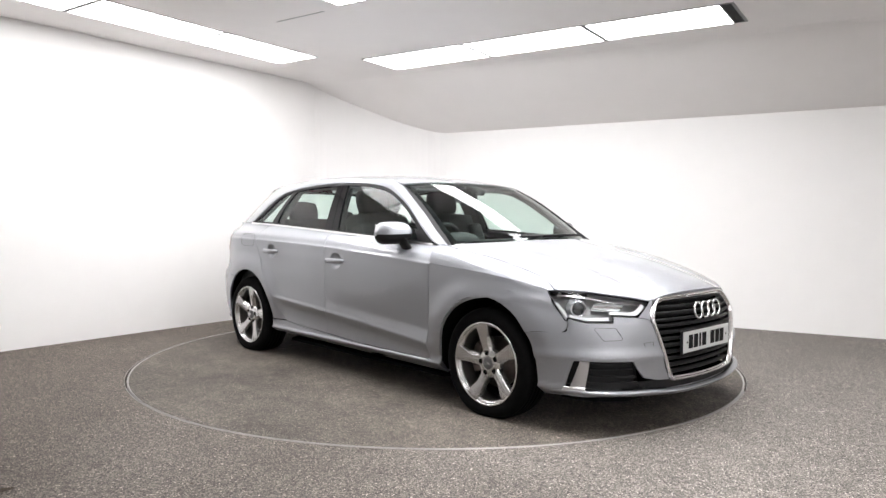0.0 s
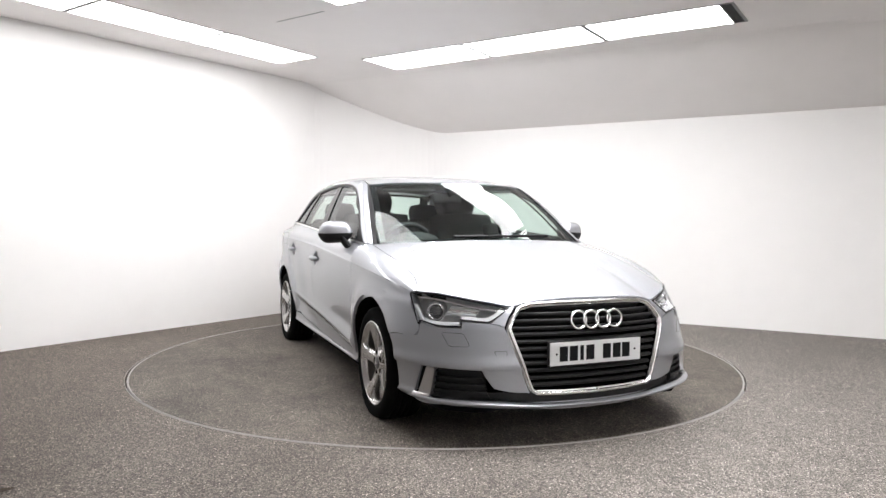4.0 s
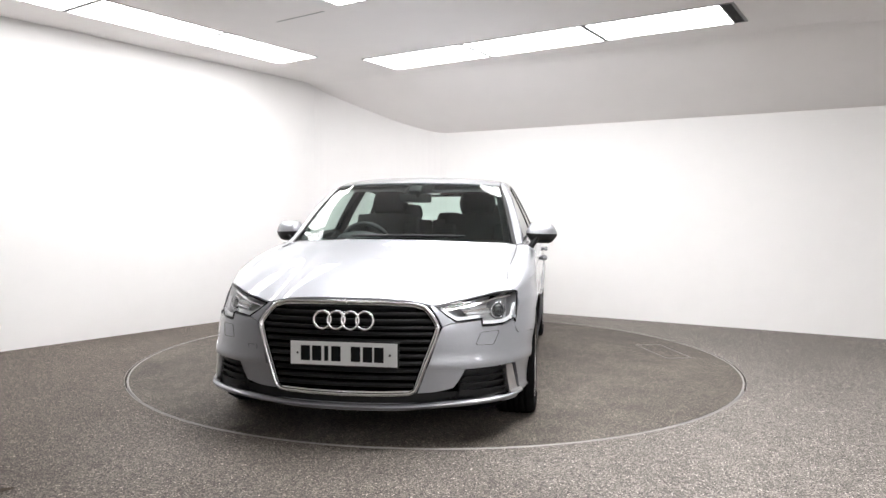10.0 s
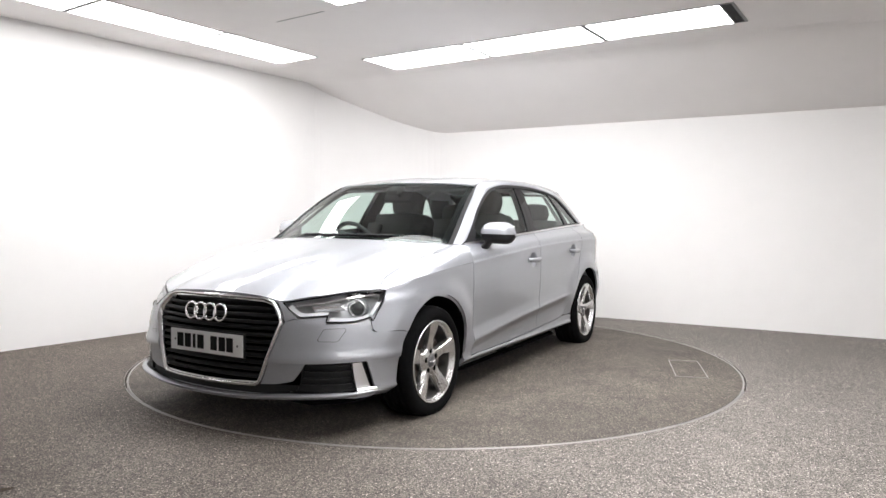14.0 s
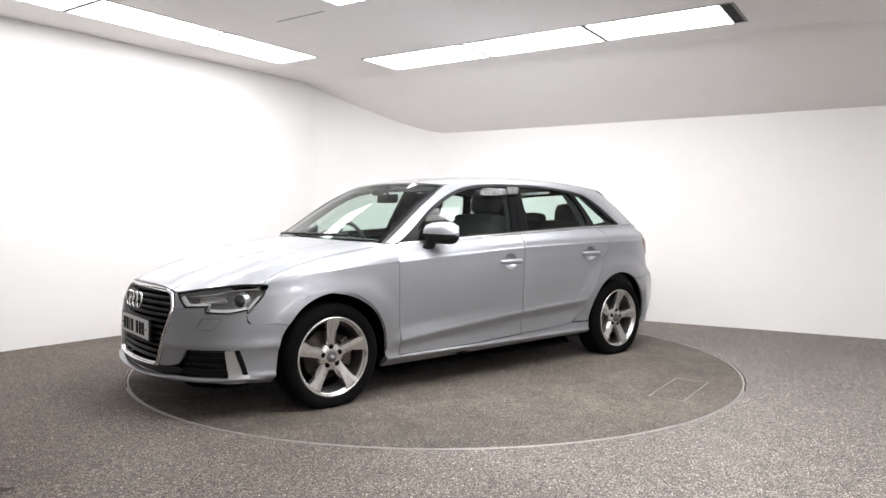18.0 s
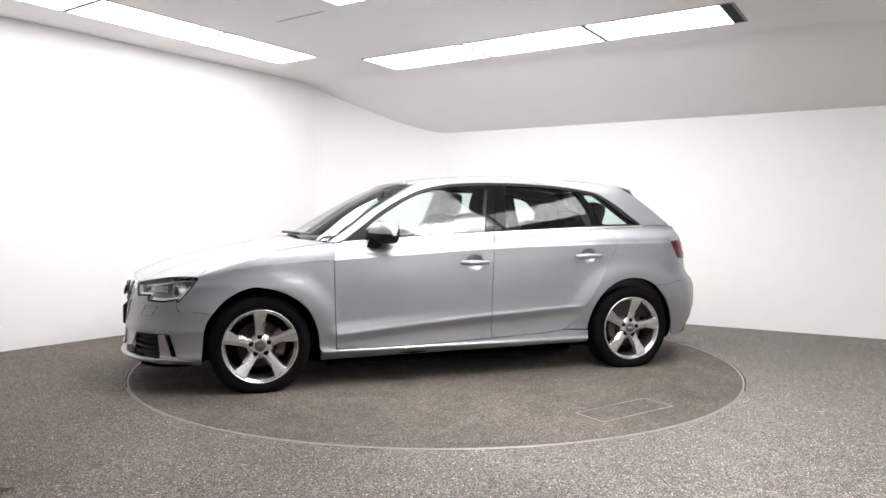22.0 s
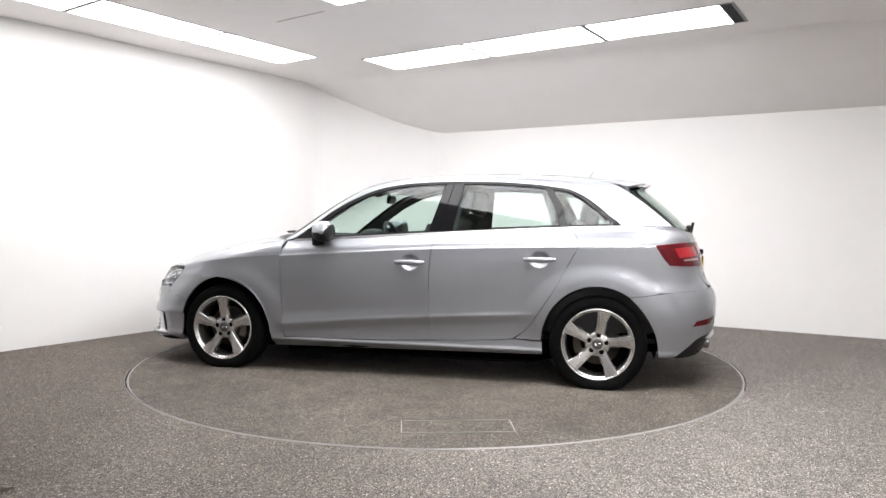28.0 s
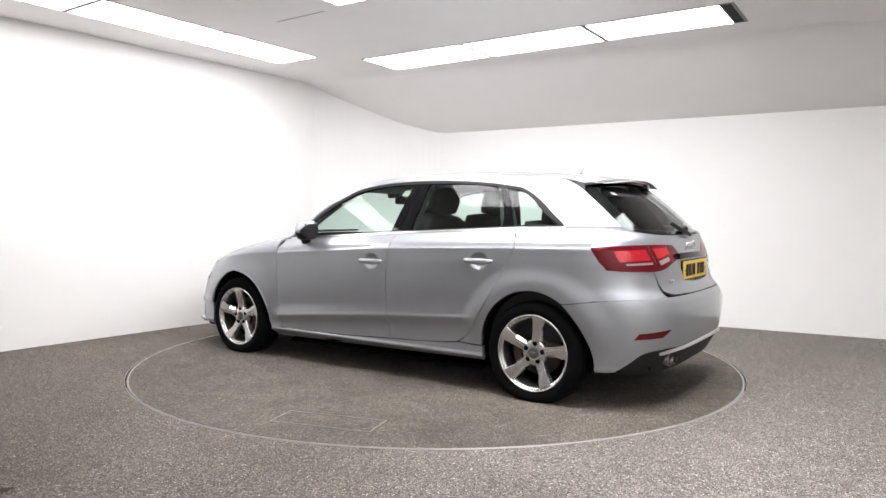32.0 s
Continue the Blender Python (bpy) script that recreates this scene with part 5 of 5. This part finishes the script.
    frame_between([(-0.256, 0.985), (-0.337, 1.330)], [(-0.345, 0.985), (-0.405, 1.325)], 16, pil, material=M_GLOSSBLACK, name="door_pillar", label="gloss black door pillar cover")
    frame_between([(-1.045, 1.026), (-1.047, 1.09), (-1.015, 1.19), (-0.945, 1.300)], [(-1.135, 1.034), (-1.10, 1.12), (-1.060, 1.20), (-1.005, 1.295)], 20, pil, material=M_GLOSSBLACK, name="door_pillar", label="gloss black door pillar cover")
    # bright waist strip
    chrome = inset(body_at, -0.003)
    a = [(0.80, 0.918), (0.24, 0.951), (-0.28, 0.979), (-0.81, 1.005), (-1.2, 1.021), (-1.47, 1.027)]
    pair("waist_strip", on(ruled(a, [(x, z + 0.011) for x, z in a], 50, 2), chrome), M_SATIN, car, "bright strip below the side windows", 0.012)
    # mirrors
    for sgn in (1, -1):
        door_mirror(car, sgn)
    # front wipers
    for (x0, y0), (x1, y1) in (((1.070, -0.28), (0.94, 0.42)), ((1.03, 0.40), (1.065, -0.05))):
        wp = part("wiper", box(0.02, math.hypot(x1 - x0, y1 - y0), 0.012, pose((x0 + x1) / 2, (y0 + y1) / 2, 0.972, 0, 25, -math.degrees(math.atan2(x1 - x0, y1 - y0))), 0.004), M_BLACK, car, "black windscreen wiper")
    cowl = [(1.135, 0, 0.938), (1.10, 0.3, 0.934), (1.02, 0.55, 0.926), (0.90, 0.70, 0.918)]
    cw = ruled([(x + 0.02, y, z - 0.002) for x, y, z in cowl], [(x - 0.10, y, z + 0.0) for x, y, z in cowl], 20, 2)
    part("cowl", shell(np.concatenate([mirrored(cw)[:, ::-1], cw[:, 1:]], 1), 0.0, centre=(1, 0, 0)), M_BLACK, car)


def door_mirror(car, sgn):
    """Silver cap over a black lower shell on a stalk, with the glass turned back."""
    prof = []
    for i in range(13):
        u = i / 12
        y = 0.790 + 0.205 * u
        h = 0.077 * (1 - (2 * u - 1) ** 4 * 0.55)
        hx = 0.105 * (1 - u**3 * 0.5)
        zc = 0.988 - 0.008 * u
        row = []
        for k in range(20):
            a = 2 * math.pi * k / 20
            ca, sa = math.cos(a), math.sin(a)
            px = (0.545 - 0.05 * u) + hx * (abs(ca) ** 0.75) * (1 if ca > 0 else -0.62 if ca < 0 else 0)
            pz = zc + h * math.copysign(abs(sa) ** 0.8, sa) * (1.0 if sa > 0 else 0.85)
            row.append((px, sgn * y, pz))
        prof.append(row + [row[0]])
    g = np.array(prof)
    k = [0.45, 0.85, 1, 1, 1, 1, 1, 1, 1, 1, 0.95, 0.78, 0.35]
    for i in range(13):
        c = g[i].mean(axis=0)
        g[i, :, 0] = c[0] + (g[i, :, 0] - c[0]) * k[i]
        g[i, :, 2] = c[2] + (g[i, :, 2] - c[2]) * k[i]
    mir = part("door_mirror", shell(g[:, 0:9], 0.002, centre=(0.53, sgn * 0.9, 0.99)), M_PAINT, car, "silver door mirror cap on a black foot")
    part("lower_shell", shell(g[:, 8:21], 0.002, centre=(0.53, sgn * 0.9, 0.99)), M_BLACK, mir, "black plastic lower shell")
    for i, material in ((0, M_BLACK), (12, M_PAINT)):
        part("end_cap", shell(np.array([g[i], np.repeat(g[i].mean(axis=0)[None], 21, 0)]), 0.0, centre=(0.53, sgn * 0.9, 0.99)), material, mir)
    part("mirror_glass", box(0.004, 0.150, 0.082, pose(0.478, sgn * 0.892, 0.995, 0, 0, sgn * 8), 0.001), M_CHROME, mir, "mirror glass")
    st = np.array([[(0.605 + 0.045 * math.cos(a) - 0.02 * t, sgn * (0.805 + 0.06 * t + 0.026 * math.sin(a)), 0.872 + 0.092 * t) for a in np.linspace(0, 2 * math.pi, 15)] for t in np.linspace(0, 1, 5)])
    part("mirror_foot", shell(st, 0.0, centre=(0.595, sgn * 0.84, 0.93)), M_BLACK, mir, "black mirror foot")


def build_wheel(car, x, sgn, phase):
    """One wheel with its tyre, five-spoke rim, bolts and brake."""
    wh = new("wheel")
    wh.parent = car
    wh.location = (x, sgn * HUB_Y, HUB_Z)
    o = sgn
    # tyre
    R = TYRE_R
    prof = [(0.222, 0.088), (0.235, 0.100), (0.262, 0.107), (0.288, 0.101), (R - 0.008, 0.088), (R - 0.002, 0.070)]
    for c in (0.045, 0.015, -0.015, -0.045):
        prof += [(R, c + 0.012), (R - 0.006, c + 0.010), (R - 0.006, c + 0.004), (R, c + 0.002)]
    prof += [(R - 0.002, -0.070), (R - 0.008, -0.088), (0.288, -0.101), (0.262, -0.107), (0.235, -0.100), (0.222, -0.088)]
    vs, fs = lathe([(r, o * c) for r, c in prof], 72)
    vs = [(a, b * (1 + (0.06 if c < -0.22 else 0)), max(c, -HUB_Z + 0.001)) for a, b, c in vs]
    part("tyre", (vs, fs), M_RUBBER, wh, "black road tyre")
    rim = [(0.2215, 0.090), (0.230, 0.094), (0.2312, 0.100), (0.2265, 0.1035), (0.2195, 0.1015), (0.2165, 0.092), (0.2145, 0.086), (0.2095, 0.0845), (0.2065, 0.079), (0.205, 0.070)]
    part("rim", lathe([(r, o * c) for r, c in rim], 72), M_ALLOY, wh, "silver alloy rim")
    part("rim_barrel", lathe([(0.2052, o * 0.072), (0.202, 0.0), (0.200, -o * 0.085), (0.222, -o * 0.09)], 72), M_BARREL, wh, "dark grey inner barrel")
    # spokes: blades that widen towards the rim with a turned face
    for k in range(5):
        a0 = radians(phase + 72 * k)
        rows = []
        for r, wl, wr, k, y, dep in ((0.030, 0.030, 0.030, 0.2, 0.070, 0.03), (0.060, 0.029, 0.029, 0.6, 0.072, 0.032), (0.085, 0.025, 0.026, 1.0, 0.075, 0.034), (0.115, 0.0235, 0.026, 1.2, 0.080, 0.036), (0.138, 0.0235, 0.027, 1.1, 0.0855, 0.036), (0.146, 0.0235, 0.036, 0.3, 0.087, 0.036), (0.175, 0.0245, 0.047, 0.2, 0.0925, 0.036), (0.205, 0.026, 0.057, 0.2, 0.098, 0.036), (0.2185, 0.0265, 0.060, 0.2, 0.0995, 0.034)):
            row = []
            for s, yy in ((-wl - 0.005, y - dep), (-wl - 0.001, y - 0.006), (-wl + 0.003, y), (0.0, y + 0.0015), (wr - 0.003, y), (wr, y - 0.003), (wr + 0.011 * k, y - 0.016), (wr + 0.014 * k, y - dep)):
                s *= sgn  # the wide face turns the same way round on every wheel
                row.append((r * math.cos(a0) - s * math.sin(a0), o * yy, r * math.sin(a0) + s * math.cos(a0)))
            rows.append(row)
        part("spoke", shell(np.array(rows), 0.0, centre=(0, -o, 0)), M_ALLOY, wh, smooth=False)
        b0 = a0
        m = pose(0.056 * math.cos(b0), o * 0.0705, 0.056 * math.sin(b0), 90, 0, 0)
        part("wheel_bolt", cylinder(0.0150, 0.0150, 0.008, m, 16), M_UNDER, wh, "dark wheel bolt hole")
    part("hub", lathe([(0.0, o * 0.070), (0.034, o * 0.0755), (0.070, o * 0.072), (0.080, o * 0.062), (0.082, o * 0.03)], 32), M_ALLOY, wh)
    part("centre_cap", lathe([(0.0, o * 0.0815), (0.029, o * 0.081), (0.034, o * 0.078), (0.035, o * 0.066)], 28), M_CAP, wh, "dark centre cap with a pale badge")
    for i in range(4):
        part("cap_badge", torus(0.0062, 0.0010, pose((i - 1.5) * 0.0098, o * 0.0822, 0, 90, 0, 0), 14, 5), M_CHROME, wh)
    part("brake_disc", lathe([(0.05, o * 0.012), (0.06, o * 0.022), (0.078, o * 0.020), (0.080, o * 0.002), (0.142, o * 0.002), (0.142, -o * 0.018), (0.05, -o * 0.018)], 48), M_DISC, wh, "rust-grey brake disc")
    cal = bmesh.new()
    for i in range(5):
        a = radians(150 + 12 * i) if x > 0 else radians(30 - 12 * i)
        merge(cal, box(0.05, 0.07, 0.055, pose(0.132 * math.cos(a), -o * 0.0, 0.132 * math.sin(a), 0, -math.degrees(a), 0), 0.006))
    part("caliper", cal, M_DISC, wh, "dark iron brake caliper")
    part("wheel_inner", lathe([(0.0, -o * 0.03), (0.199, -o * 0.035), (0.199, -o * 0.08)], 40), M_UNDER, wh)
    part("valve", cylinder(0.004, 0.003, 0.03, pose(0.196 * math.cos(radians(54)), o * 0.07, 0.196 * math.sin(radians(54)), 90, 0, 0), 8), M_BLACK, wh)
    return wh


def build_inside(car):
    """Dark underbody, arch liners and cabin."""
    # underbody tray and inner skin behind the panels
    rows = []
    for x in np.linspace(-1.95, 2.02, 42):
        z0 = 0.118 + 0.045 * min(1.0, max(0.0, (x - 1.40) / 0.25))
        z0 += 0.112 * min(1.0, max(0.0, (-1.50 - x) / 0.2))
        w = max(0.05, min(0.735 if x > -1.5 else 0.68, (body_at(x, 0.30)[1] - 0.05)))
        for ax in (AXLE_F, AXLE_R):
            if abs(x - ax) < 0.40:
                w = min(w, 0.55)
        rows.append([(x, y, z0) for y in np.linspace(-w, w, 9)])
    ub = part("underbody", shell(np.array(rows), 0.02, centre=(0, 0, 2)), M_UNDER, car, "dark underbody tray", smooth=False)
    for ax in (AXLE_F, AXLE_R):
        for sgn in (1, -1):
            rows = []
            for y in (0.55, 0.70, 0.83, body_at(ax, 0.66)[1] - 0.012):
                rows.append([(ax - 0.01 + 0.352 * math.cos(a), sgn * min(y, body_at(ax - 0.01 + 0.352 * math.cos(a), max(0.2, HUB_Z + 0.370 * math.sin(a)))[1] - 0.010), HUB_Z + 0.370 * math.sin(a)) for a in np.linspace(-0.25, math.pi + 0.25, 32)])
            cap = [[(ax + r * math.cos(a), sgn * 0.55, HUB_Z + r * math.sin(a)) for a in np.linspace(-0.25, math.pi + 0.25, 32)] for r in (0.0, 0.37)]
            part("arch_liner", join(shell(np.array(rows), 0), shell(np.array(cap), 0)), M_UNDER, ub)
    # inner skin: closes the gaps between panels
    for sgn in (1, -1):
        s = (lambda g: g) if sgn > 0 else mirrored
        g = on(coons([(0.94, 0.22), (-0.80, 0.26)], [(0.94, 0.80), (-0.94, 0.96)], [(0.94, 0.22), (0.94, 0.80)], [(-0.80, 0.26), (-0.85, 0.40), (-0.93, 0.50), (-0.94, 0.96)], 20, 14), inset(body_at, 0.06))
        part("inner_skin", shell(s(g), 0), M_UNDER, ub)
        g = on(coons([(-1.0, 0.70), (-1.70, 0.70)], [(-1.0, 1.0), (-1.70, 1.0)], [(-1.0, 0.70), (-1.0, 1.0)], [(-1.70, 0.70), (-1.70, 1.0)], 12, 8), inset(body_at, 0.06))
        part("inner_skin", shell(s(g), 0), M_UNDER, ub)
        g = on(coons([fx(2.0, 0.20), fx(1.70, 0.20)], [fx(2.0, 0.70), fx(1.70, 0.70)], [fx(2.0, 0.20), fx(2.0, 0.70)], [fx(1.70, 0.20), fx(1.70, 0.70)], 12, 10), inset(front_at, 0.09))
        part("inner_skin", shell(s(g), 0), M_UNDER, ub)
        g = on(coons([rx(-1.70, 0.22), ry(0.0, 0.22)], [rx(-1.70, 0.95), ry(0.0, 0.95)], [rx(-1.70, 0.22), rx(-1.70, 0.95)], [ry(0.0, 0.22), ry(0.0, 0.95)], 14, 12), inset(rear_at, 0.06))
        part("inner_skin", shell(s(g), 0), M_UNDER, ub)
    # cabin floor, dashboard, lining
    part("cabin_floor", box(2.6, 1.45, 0.03, pose(-0.45, 0, 0.30)), M_TRIM, car, smooth=False)
    dash = []
    for y in np.linspace(-0.70, 0.70, 15):
        e = 0.02 * (y / 0.7) ** 2
        dash.append([(1.06 - 4 * e, y, 0.935 - e), (0.90, y, 0.950 - e), (0.72, y, 0.945 - e), (0.56, y, 0.925 - e), (0.50, y, 0.88 - e), (0.52, y, 0.76), (0.60, y, 0.62), (0.70, y, 0.45)])
    part("dashboard", shell(np.array(dash), 0.0, centre=(0.95, 0, 0.6)), M_TRIM, car, "dark grey dashboard")
    hood = ball(0.14, pose(0.60, -0.36, 0.930) @ Matrix.Diagonal((0.8, 1.2, 0.45, 1)), 16, 10)
    part("instrument_hood", hood, M_TRIM, car)
    sw = part("steering_wheel", torus(0.178, 0.016, pose(0.405, -0.36, 0.880, 0, -66, 0), 40, 10), M_TRIM, car, "black three-spoke steering wheel")
    part("wheel_boss", ball(0.07, pose(0.42, -0.36, 0.875, 0, -66, 0) @ Matrix.Diagonal((1, 1, 0.35, 1)), 14, 8), M_TRIM, sw)
    for a in (0, 180, 90):
        part("wheel_spoke", box(0.13, 0.035, 0.015, pose(0.415, -0.36, 0.878, 0, -66, 0) @ pose(0, 0, 0, 0, 0, a + 90) @ pose(0.10, 0, 0), 0.005), M_TRIM, sw)
    part("gear_lever", cylinder(0.012, 0.022, 0.16, pose(0.20, 0, 0.66, 0, -10, 0), 12), M_TRIM, car)
    part("centre_console", box(1.0, 0.24, 0.30, pose(0.10, 0, 0.44), 0.03), M_TRIM, car)
    for y in (0.36, -0.36):
        seat(car, -0.05, y, 0.52, True)
    rear_bench(car)
    # lining under the roof and on the pillars
    lin = coons([(0.33, -0.52, 1.305), (0.34, 0, 1.318), (0.33, 0.52, 1.305)], [(-1.62, -0.48, 1.300), (-1.68, 0, 1.335), (-1.62, 0.48, 1.300)], [(0.33, -0.52, 1.305), (-0.4, -0.53, 1.350), (-1.1, -0.52, 1.345), (-1.62, -0.48, 1.300)], [(0.33, 0.52, 1.305), (-0.4, 0.53, 1.350), (-1.1, 0.52, 1.345), (-1.62, 0.48, 1.300)], 12, 20)
    part("headlining", shell(lin, 0.0, centre=(0, 0, 3)), M_HEADLINE, car, "grey roof lining")
    for sgn in (1, -1):
        s = (lambda g: g) if sgn > 0 else mirrored
        # inner faces of the doors below the glass and pillar linings
        g = on(coons([(0.85, 0.30), (-1.7, 0.34)], [(0.85, 0.915), (0.24, 0.950), (-0.28, 0.978), (-0.81, 1.004), (-1.7, 1.01)], [(0.85, 0.30), (0.85, 0.915)], [(-1.7, 0.34), (-1.7, 1.01)], 24, 8), inset(body_at, 0.085))
        part("door_lining", shell(s(g), 0.0, centre=(0, sgn * 3, 0.6)), M_TRIM, car, "dark door lining")
        for a, b in ((((-0.17, 0.98), (-0.26, 1.325)), ((-0.36, 0.98), (-0.42, 1.325))), (((-1.03, 1.02), (-0.93, 1.30)), ((-1.15, 1.02), (-1.02, 1.30))), (((-1.42, 1.03), (-1.13, 1.28)), ((-1.62, 1.03), (-1.45, 1.28)))):
            g = on(ruled(a, b, 10, 3), inset(body_at, 0.05))
            part("pillar_lining", shell(s(g), 0.0, centre=(0, sgn * 3, 1)), M_TRIM, car)
        g = ruled([(p[0] - 0.03, p[1] - 0.035, p[2] - 0.02) for p in RAIL[:5]], [(p[0] - 0.10, p[1] - 0.0, p[2] - 0.03) for p in RAIL[:5]], 12, 2)
        part("pillar_lining", shell(s(g), 0.0, centre=(0.6, sgn * 3, 1)), M_TRIM, car)
    mr = part("interior_mirror", box(0.03, 0.235, 0.066, pose(0.33, -0.02, 1.228, 0, -8, 4), 0.02, 3), M_BLACK, car, "black interior mirror")
    part("mirror_stem", cylinder(0.012, 0.012, 0.09, pose(0.345, 0, 1.280), 10), M_BLACK, mr)
    part("sensor_box", box(0.12, 0.09, 0.04, pose(0.40, 0, 1.285, 0, 22, 0), 0.012), M_BLACK, mr)
    for y in (0.30, -0.30):
        part("sun_visor", box(0.16, 0.40, 0.018, pose(0.24, y, 1.300, 0, 14, 0), 0.006), M_HEADLINE, car)


def cushion(sx, sy, sz, m, bulge=0.25):
    bm = bmesh.new()
    bmesh.ops.create_cube(bm, size=1)
    bmesh.ops.subdivide_edges(bm, edges=bm.edges[:], cuts=5, use_grid_fill=True)
    for v in bm.verts:
        c = v.co.copy()
        r = Vector([math.copysign(abs(2 * q) ** 0.8, q) / 2 for q in c])
        k = max(abs(c.x), abs(c.y), abs(c.z)) * 2
        n = c.normalized() * 0.5 * 1.15
        v.co = c.lerp(n, bulge * k)
    bmesh.ops.transform(bm, matrix=m @ Matrix.Diagonal((sx, sy, sz, 1)), verts=bm.verts)
    return bm


def seat(car, x, y, w, front):
    s = part("seat", cushion(0.54, w, 0.20, pose(x + 0.22, y, 0.50, 0, -8, 0)), M_FABRIC, car, "black fabric seat with a separate headrest")
    part("backrest", cushion(0.17, w, 0.66, pose(x - 0.13, y, 0.80, 0, -22, 0)), M_FABRIC, s)
    for k in (-1, 1):
        part("bolster", cushion(0.20, 0.12, 0.52, pose(x - 0.08, y + k * (w / 2 - 0.05), 0.78, 0, -22, 0)), M_FABRIC, s)
    h = part("headrest", cushion(0.12, 0.27, 0.19, pose(x - 0.285, y, 1.205, 0, -14, 0), 0.6), M_FABRIC, s)
    for k in (-0.06, 0.06):
        part("headrest_post", cylinder(0.006, 0.006, 0.12, pose(x - 0.262, y + k, 1.09, 0, -18, 0), 10), M_CHROME, h)


def rear_bench(car):
    b = part("rear_seat", cushion(0.52, 1.26, 0.20, pose(-0.78, 0, 0.52, 0, -8, 0), 0.15), M_FABRIC, car, "black fabric rear bench")
    for y, w in ((0.40, 0.52), (-0.40, 0.52), (0.0, 0.30)):
        part("backrest", cushion(0.16, w, 0.60, pose(-1.10, y, 0.78, 0, -24, 0), 0.2), M_FABRIC, b)
        h = part("headrest", cushion(0.11, 0.26 if y else 0.22, 0.17 if y else 0.12, pose(-1.245, y, 1.125 if y else 1.075, 0, -14, 0), 0.6), M_FABRIC, b)
    part("parcel_shelf", box(0.46, 1.05, 0.02, pose(-1.52, 0, 0.985)), M_TRIM, car)


def build_car():
    car = thing("car", "silver five-door hatchback with five-spoke alloy wheels on a turntable", "car")
    build_body(car)
    build_glass(car)
    for x in (AXLE_F, AXLE_R):
        for sgn in (1, -1):
            build_wheel(car, x, sgn, {(1, 1): 86, (0, 1): 97, (1, -1): 103, (0, -1): 83}[(int(x > 0), sgn)])
    build_inside(car)
    return car


# ---- build ----
studio()
ceiling_lights()
litter()
table_thing = turntable()
car_thing = build_car()

TURN = [(0, -46.79), (3, -62.49), (6, -78.36), (9, -94.28), (12, -109.57), (14.5, -122.69), (17, -135.86), (19, -146.35), (21, -156.82), (23, -167.32), (25, -177.87), (28, -193.76), (30, -204.37), (32, -215.01)]
CAR_OFF = (0.0775, -0.077)


def motions():
    walk(table_thing, [(t, pose(0, 0, 0, 0, 0, a)) for t, a in TURN])
    walk(car_thing, [(t, pose(0, 0, 0, 0, 0, a) @ pose(*CAR_OFF, 0)) for t, a in TURN])


motions()
